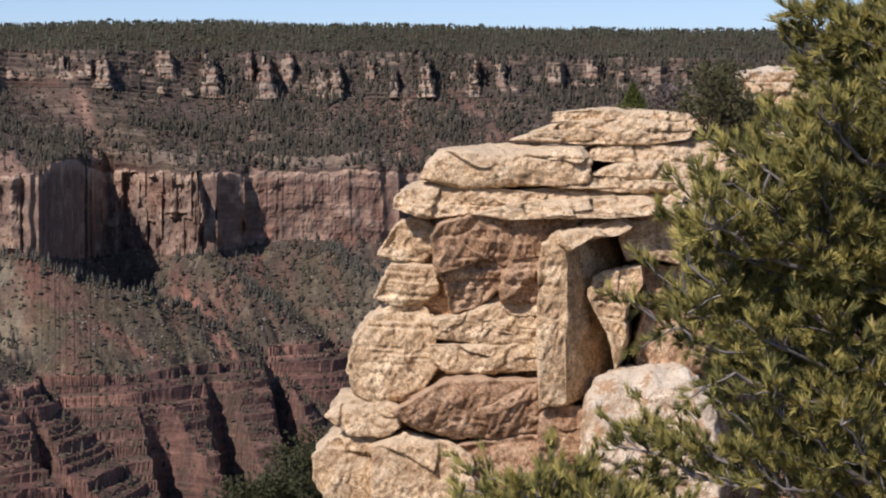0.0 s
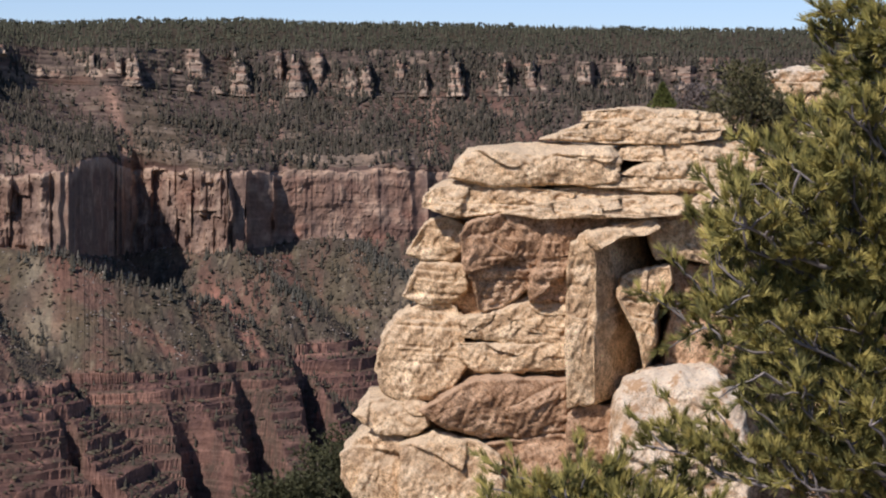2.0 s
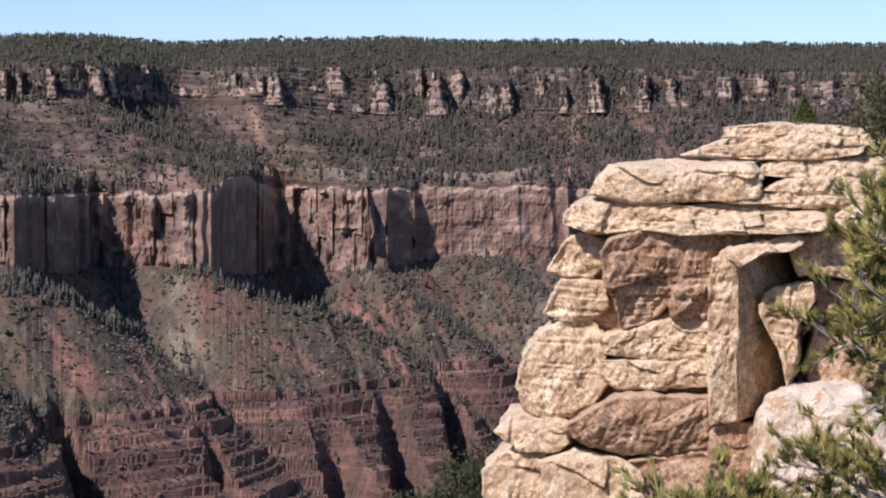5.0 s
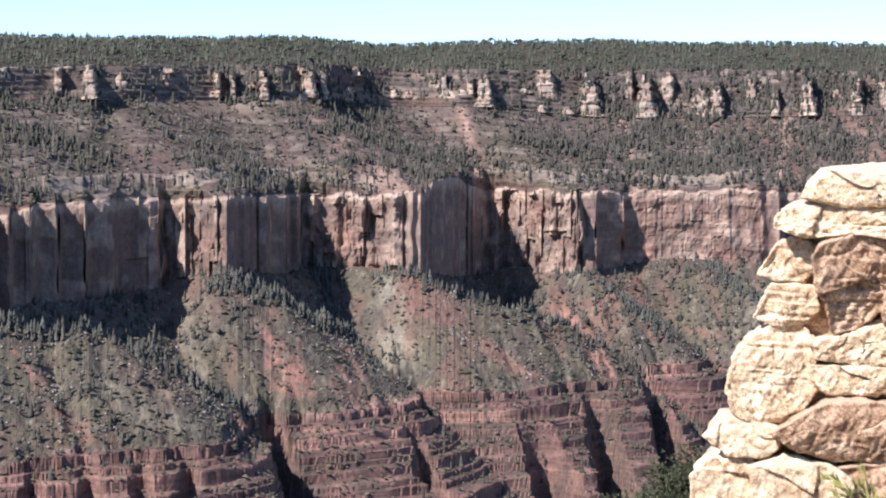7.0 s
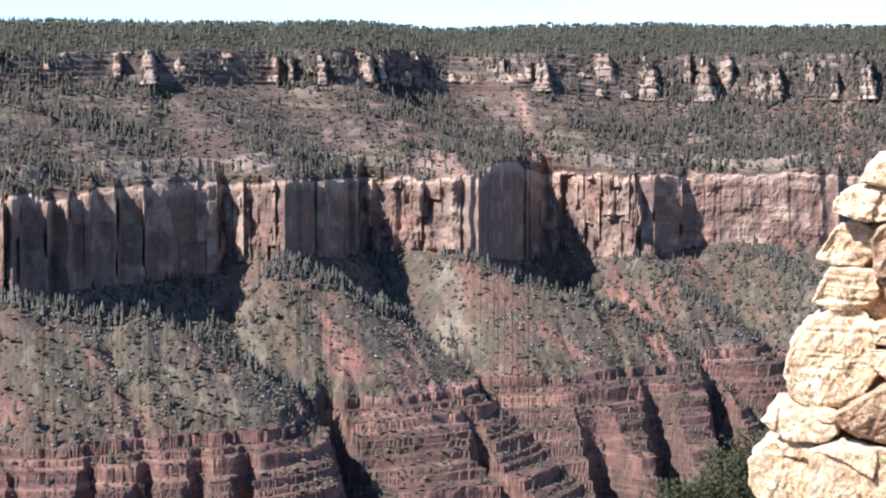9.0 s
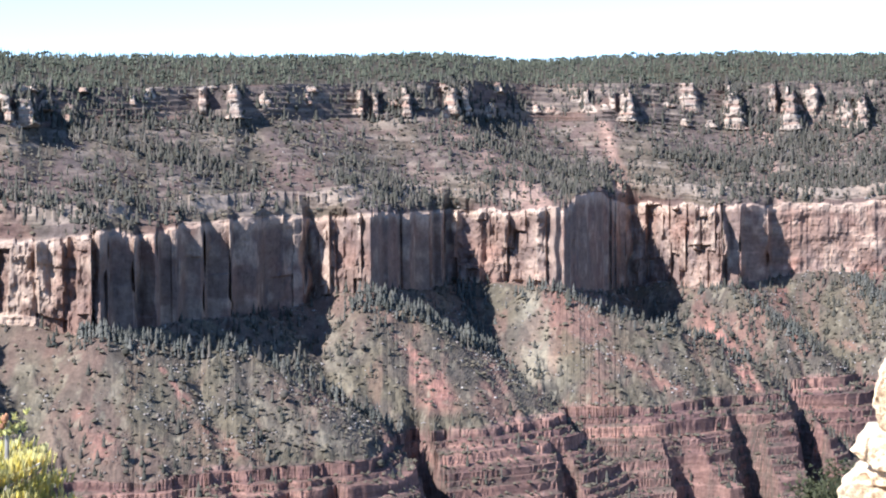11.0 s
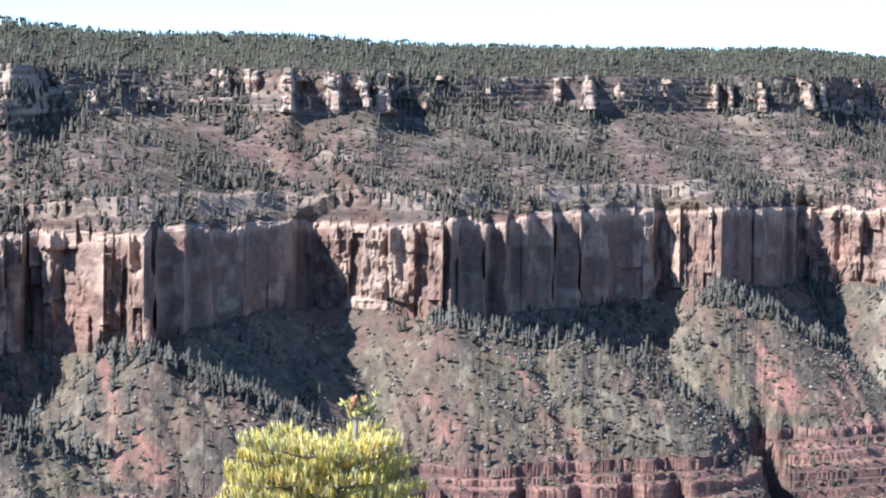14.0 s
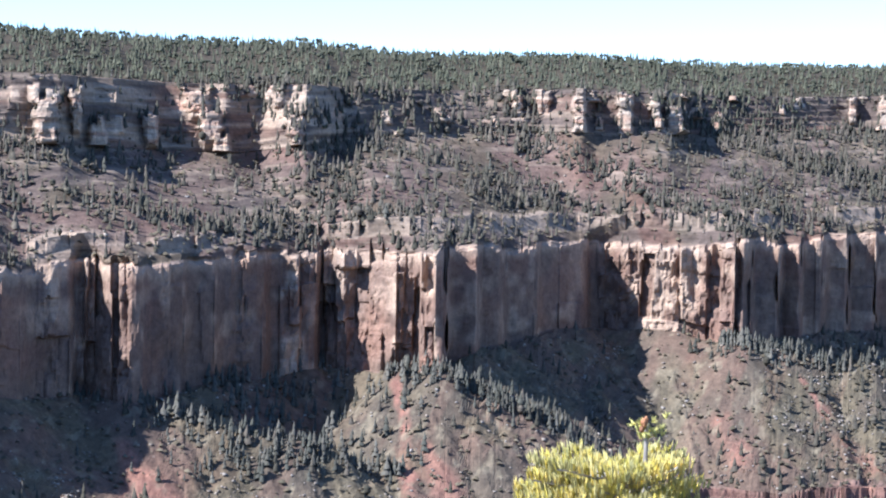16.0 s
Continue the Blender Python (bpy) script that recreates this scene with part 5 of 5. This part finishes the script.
def pine(name, label, trunk_from, trunk_to, limbs, seed, thick, twigs=16):
    """A pinyon: trunk, crooked limbs, grey twigs and a crown of needle brushes."""
    rng = np.random.default_rng(seed)
    tree = tagged(new(name), label, "pine tree")
    tree.location = trunk_from
    foot, top = np.zeros(3), np.asarray(trunk_to, float) - np.asarray(trunk_from, float)
    line = bend(foot, top, 0.0, rng, 12, 0.04)
    v, f = tube(line, np.linspace(thick, thick * 0.25, 12), 9)
    part("trunk", sheet_mesh("trunk", v, f, np.full((len(v), 3), (.16, .12, .09)), True), BARK, tree)
    bases, ways, bits = [], [], []
    for tip in limbs:
        tip = np.asarray(tip, float) - np.asarray(trunk_from, float)
        k = np.argmin(np.abs(line[:, 2] - (tip[2] - 0.15 - 0.25 * abs(tip[0] - top[0]))))
        path = bend(line[k], tip, -0.08, rng, 10, 0.025)
        v, f = tube(path, np.linspace(0.026, 0.006, 10), 6)
        grey = np.array((.26, .235, .21)) * rng.uniform(.6, 1.2)
        part("limb", sheet_mesh("limb", v, f, np.full((len(v), 3), grey), True), BARK, tree)
        for w in range(twigs):
            t = rng.uniform(0.42, 1.0) if w else 1.0
            at_p = np.array([np.interp(t, np.linspace(0, 1, 10), path[:, i]) for i in range(3)])
            out = unit(unit(path[-1] - path[-4]) * 0.6 + rng.normal(0, 0.55, 3) + np.array((0, 0, 0.35)))
            long = rng.uniform(0.1, 0.3)
            sub = bend(at_p, at_p + out * long, 0.01, rng, 5, 0.006)
            v, f = tube(sub, np.linspace(0.0075, 0.0035, 5), 4)
            bits.append((v, f, np.full((len(v), 3), grey * 0.85)))
            for q in range(9):
                s = rng.uniform(0.3, 1.0) if q else 1.0
                bases.append(at_p + out * long * s + rng.normal(0, 0.018, 3))
                ways.append(unit(out + rng.normal(0, 0.55, 3) + np.array((0, 0, 0.3))))
    v, f, c = gather(bits)
    part("twig_spray", sheet_mesh("twig_spray", v, f, c), BARK, tree, "thin grey twigs")
    v, f, c = needles(bases, ways, rng, 28, 0.07, 0.05, 0.0074, 0.6, PINE_TONES, 0.5)
    part("crown", sheet_mesh("crown", v, f, c), NEEDLE, tree, "olive green needle brushes")
    return tree


def big_pine():
    tips = []

    def limb(x, y, z):
        tips.append((x, 13.0 + y, z))

    limb(2.10, 0.11, 0.60)
    limb(2.00, 0.22, 0.45)
    limb(1.95, 0.27, 0.33)
    limb(2.15, 0.40, 0.47)
    limb(2.24, 0.22, 0.59)
    limb(2.09, 0.38, 0.23)
    limb(1.94, -0.42, 0.05)
    limb(2.01, -0.03, -0.09)
    limb(2.15, 0.40, 0.03)
    limb(1.64, 0.13, -0.18)
    limb(1.40, 0.36, -0.37)
    limb(1.52, -0.35, -0.31)
    limb(1.77, -0.03, -0.33)
    limb(2.07, -0.23, -0.31)
    limb(1.38, 0.04, -0.51)
    limb(1.61, 0.07, -0.58)
    limb(1.86, -0.44, -0.61)
    limb(2.06, -0.25, -0.58)
    limb(1.19, -0.20, -0.94)
    limb(1.16, 0.37, -1.05)
    limb(1.38, 0.24, -0.79)
    limb(1.31, -0.31, -1.12)
    limb(1.65, 0.27, -0.94)
    limb(1.95, -0.33, -1.00)
    limb(2.15, 0.11, -1.00)
    limb(1.52, -0.34, -1.27)
    limb(1.71, -0.45, -1.36)
    limb(2.01, 0.33, -1.30)
    limb(2.21, -0.26, -1.27)
    limb(1.56, -0.26, -1.53)
    limb(1.80, 0.43, -1.54)
    limb(2.10, 0.34, -1.60)
    limb(2.30, -0.19, -1.54)
    limb(1.14, 0.42, -1.69)
    limb(1.02, 0.04, -1.72)
    limb(1.35, 0.16, -1.72)
    limb(1.65, -0.27, -1.78)
    limb(1.95, 0.40, -1.84)
    limb(2.15, 0.17, -1.90)
    limb(2.39, 0.42, 0.38)
    limb(2.39, 0.35, -0.07)
    limb(2.39, -0.18, -0.46)
    limb(2.39, -0.12, -0.82)
    limb(2.48, -0.30, -1.12)
    limb(2.39, -0.32, -1.78)
    limb(2.33, -0.39, 0.20)
    limb(2.27, -0.18, -0.76)
    limb(1.29, 0.09, -0.37)
    limb(1.34, -0.45, -0.48)
    limb(1.26, 0.16, -0.61)
    limb(1.29, -0.15, -0.72)
    limb(1.20, -0.17, -0.85)
    limb(1.29, 0.29, -0.97)
    limb(1.56, -0.02, -0.46)
    limb(1.44, -0.17, -0.64)
    limb(1.50, -0.02, -0.82)
    limb(1.53, 0.18, -1.09)
    # the rest of the crown, limb above limb, inside its ragged left edge
    rng = np.random.default_rng(77)
    for k in range(64):
        z = -1.92 + 2.7 * ((k + 0.5) / 64)
        left = np.interp(z, [-2.0, -1.5, -1.2, -0.9, -0.6, -0.3, 0.0, 0.25, 0.5, 0.8], [1.45, 1.5, 1.3, 1.22, 1.35, 1.5, 1.72, 1.82, 1.95, 2.02])
        limb(rng.uniform(left + 0.12, 2.7), rng.uniform(-0.5, 0.75), z + rng.uniform(-0.06, 0.06))
    pine("pinyon_pine", "pinyon pine with olive needle brushes and grey limbs beside the outcrop", (2.9, 13.2, -5.2), (2.72, 13.15, 1.5), tips, 21, 0.13)


def low_pine():
    tips = []

    def limb(x, y, z):
        tips.append((x, 13.0 + y, z))

    limb(0.09, -0.27, -2.03)
    limb(0.24, 0.29, -1.97)
    limb(0.42, -0.29, -1.94)
    limb(0.57, 0.15, -1.99)
    limb(0.75, 0.21, -1.97)
    limb(0.90, -0.29, -2.01)
    limb(1.07, 0.17, -1.99)
    limb(0.33, -0.08, -2.08)
    limb(0.65, 0.05, -2.09)
    limb(1.22, -0.29, -2.05)
    pine("young_pinyon", "young pinyon pine with olive needles growing below the outcrop", (0.8, 13.1, -4.6), (0.75, 13.0, -2.1), tips, 22, 0.05, 14)


big_pine()
low_pine()


def fir_top():
    """The sunlit top of a fir: whorled twigs with upturned needles, a leader with a brown bud cluster."""
    rng = np.random.default_rng(31)
    tree = tagged(new("fir"), "top of a sunlit yellow-green fir with a brown bud cluster", "fir tree")
    a = radians(-23.2)
    tree.location = (8 * math.sin(a), 8 * math.cos(a), -5.5)
    tree.rotation_euler = (0, 0, -a)
    head = 5.5 - 0.305 - 0.575
    line = bend((0.02, 0, 0), (0.115, 0, head + 0.06), 0, rng, 10, 0.012)
    v, f = tube(line, np.linspace(0.06, 0.007, 10), 8)
    part("trunk", sheet_mesh("trunk", v, f, np.full((len(v), 3), (.3, .27, .22)), True), BARK, tree)
    bases, ways, bits = [], [], []
    for tier in range(9):
        z0 = head - 0.115 - 0.05 * tier
        for k in range(12 + 3 * tier):
            ang = rng.uniform(0, 6.28)
            wide = (0.17 + 0.13 * rng.random()) * (1 + 0.05 * tier)
            tip = np.array((wide * math.cos(ang) - 0.01, wide * math.sin(ang), z0 + 0.045 + rng.uniform(-.02, .02)))
            path = bend((0.05, 0, z0), tip, -0.012, rng, 6, 0.004)
            v, f = tube(path, np.linspace(0.006, 0.003, 6), 5)
            bits.append((v, f, np.full((len(v), 3), (.34, .31, .24))))
            run = unit(tip - path[0])
            across = np.array((-run[1], run[0], 0))
            for s in np.linspace(0.2, 1, 15):
                p = np.array([np.interp(s, np.linspace(0, 1, 6), path[:, i]) for i in range(3)])
                bases.append(p)
                ways.append(run * 0.3 + np.array((0, 0, 1.0)) + rng.normal(0, .12, 3))
            for s in (0.5, 0.7, 0.85):
                p = np.array([np.interp(s, np.linspace(0, 1, 6), path[:, i]) for i in range(3)])
                for way in (-1, 1):
                    for q in (0.2, 0.5, 0.8, 1.0):
                        bases.append(p + (across * way + run * 0.8) * 0.055 * q)
                        ways.append(run * 0.3 + across * way * 0.2 + np.array((0, 0, 1.0)) + rng.normal(0, .12, 3))
    v, f, c = gather(bits)
    part("twig_spray", sheet_mesh("twig_spray", v, f, c), BARK, tree, "pale grey twigs")
    v, f, c = needles(bases, ways, rng, 10, 0.04, 0.008, 0.0075, 0.3, [(.58, .48, .1), (.68, .56, .17), (.58, .51, .22), (.38, .34, .13)], 0.6)
    part("crown", sheet_mesh("crown", v, f, c), NEEDLE, tree, "yellow-green upturned needles")
    b2 = [np.array((0.115, 0, head + 0.012 + 0.002 * k)) + rng.normal(0, .026, 3) * np.array((1, 1, .35)) for k in range(26)]
    v, f, c = needles(b2, [rng.normal(0, .5, 3) + np.array((0, 0, 1.0)) for k in b2], rng, 16, 0.026, 0.008, 0.006, 0.9, [(.5, .45, .14), (.42, .39, .13)])
    part("leader", sheet_mesh("leader", v, f, c), NEEDLE, tree, "upright leader with short needles")
    for k in range(7):
        d, q = cube_grid(6)
        p = unit(d) * np.array((.007, .007, .012)) * rng.uniform(.8, 1.2) + np.array((.113, -.02, head + .06)) + rng.normal(0, .011, 3)
        p += 0.0025 * noise3(p, 160, k)[:, None]
        part("bud", sheet_mesh("bud", p, q, np.full((len(p), 3), np.array((.34, .17, .08)) * rng.uniform(.6, 1.25)), True), BARK, tree, "rusty brown bud")


fir_top()


def shrub(name, label, category, x, y, z, wide, tall, tones, count, seed, blade=0.09, cone=False):
    """A small shrub or sapling: forked stems and many little leaf sprays with gaps."""
    rng = np.random.default_rng(seed)
    plant = tagged(new(name), label, category)
    plant.location = (x, y, z)
    clumps = []
    for k in range(9):
        ang, up = rng.uniform(0, 6.28), rng.uniform(0.3, 0.95)
        r = (1 - up) * 0.8 if cone else math.sqrt(rng.random()) * math.sin(math.pi * min(1, up + 0.08)) ** 0.6
        tip = np.array((wide * r * math.cos(ang), wide * r * math.sin(ang), tall * up))
        path = bend((0, 0, -0.15), tip, 0.05 * tall, rng, 7, 0.03 * tall)
        v, f = tube(path, np.linspace(0.03 * tall, 0.006 * tall, 7), 5)
        part("stem", sheet_mesh("stem", v, f, np.full((len(v), 3), (.2, .16, .13)), True), BARK, plant)
        clumps.append(tip)
    pts, ways = [], []
    while len(pts) < count:
        if cone:
            up = rng.random() ** 1.4
            ang = rng.uniform(0, 6.28)
            r = wide * (1 - up) * rng.uniform(0.4, 1.0)
            p = np.array((r * math.cos(ang), r * math.sin(ang), tall * (0.05 + 0.93 * up)))
        else:
            p = clumps[rng.integers(0, 9)] + rng.normal(0, 1, 3) * np.array((.27 * wide, .27 * wide, .15 * tall))
            if p[2] < 0.02 or p[2] > tall:
                continue
        pts.append(p)
        ways.append(np.array((p[0], p[1], 0.3 * tall)) / wide + rng.normal(0, .5, 3))
    v, f, c = needles(pts, ways, rng, 14, blade, blade * 0.6, blade * 0.22, 0.9, tones)
    part("foliage", sheet_mesh("foliage", v, f, c), NEEDLE, plant, "")
    return plant


JUNIPER = [(.13, .122, .06), (.17, .155, .075), (.09, .088, .048)]
shrub("juniper_shrub", "scraggly dark green juniper shrub on top of the outcrop", "shrub", 5.55, 50.6, -0.2, .85, 1.55, JUNIPER, 1500, 41)
shrub("juniper_shrub", "low dark juniper shrub rooted among loose stones", "shrub", 6.3, 51.2, -0.3, .7, .9, JUNIPER, 500, 42)
shrub("pine_sapling", "tiny bright green conifer sapling on the cap rock", "sapling", 3.92, 50.6, 0.38, .3, .5, [(.1, .12, .03), (.12, .13, .04)], 520, 43, 0.06, True)
shrub("bare_shrub", "grey leafless shrub behind the sapling on the outcrop", "shrub", 4.6, 51.6, 0.1, .7, .8, [(.2, .17, .16), (.16, .14, .13)], 240, 44, 0.1)
OAK = [(.085, .085, .04), (.1, .1, .05), (.065, .07, .035)]
for x, y, z, w, h, s in ((-4.0, 70, -11.4, 1.3, 2.2, 51), (-2.9, 71, -11.2, 1.3, 2.6, 52), (-5.0, 69, -11.9, 1.2, 2.0, 53), (-1.9, 72, -11.2, 1.2, 2.4, 54)):
    shrub("oak_shrub", "dark green rounded shrub at the foot of the outcrop", "shrub", x, y, z, w, h, OAK, 1300, s, 0.13)
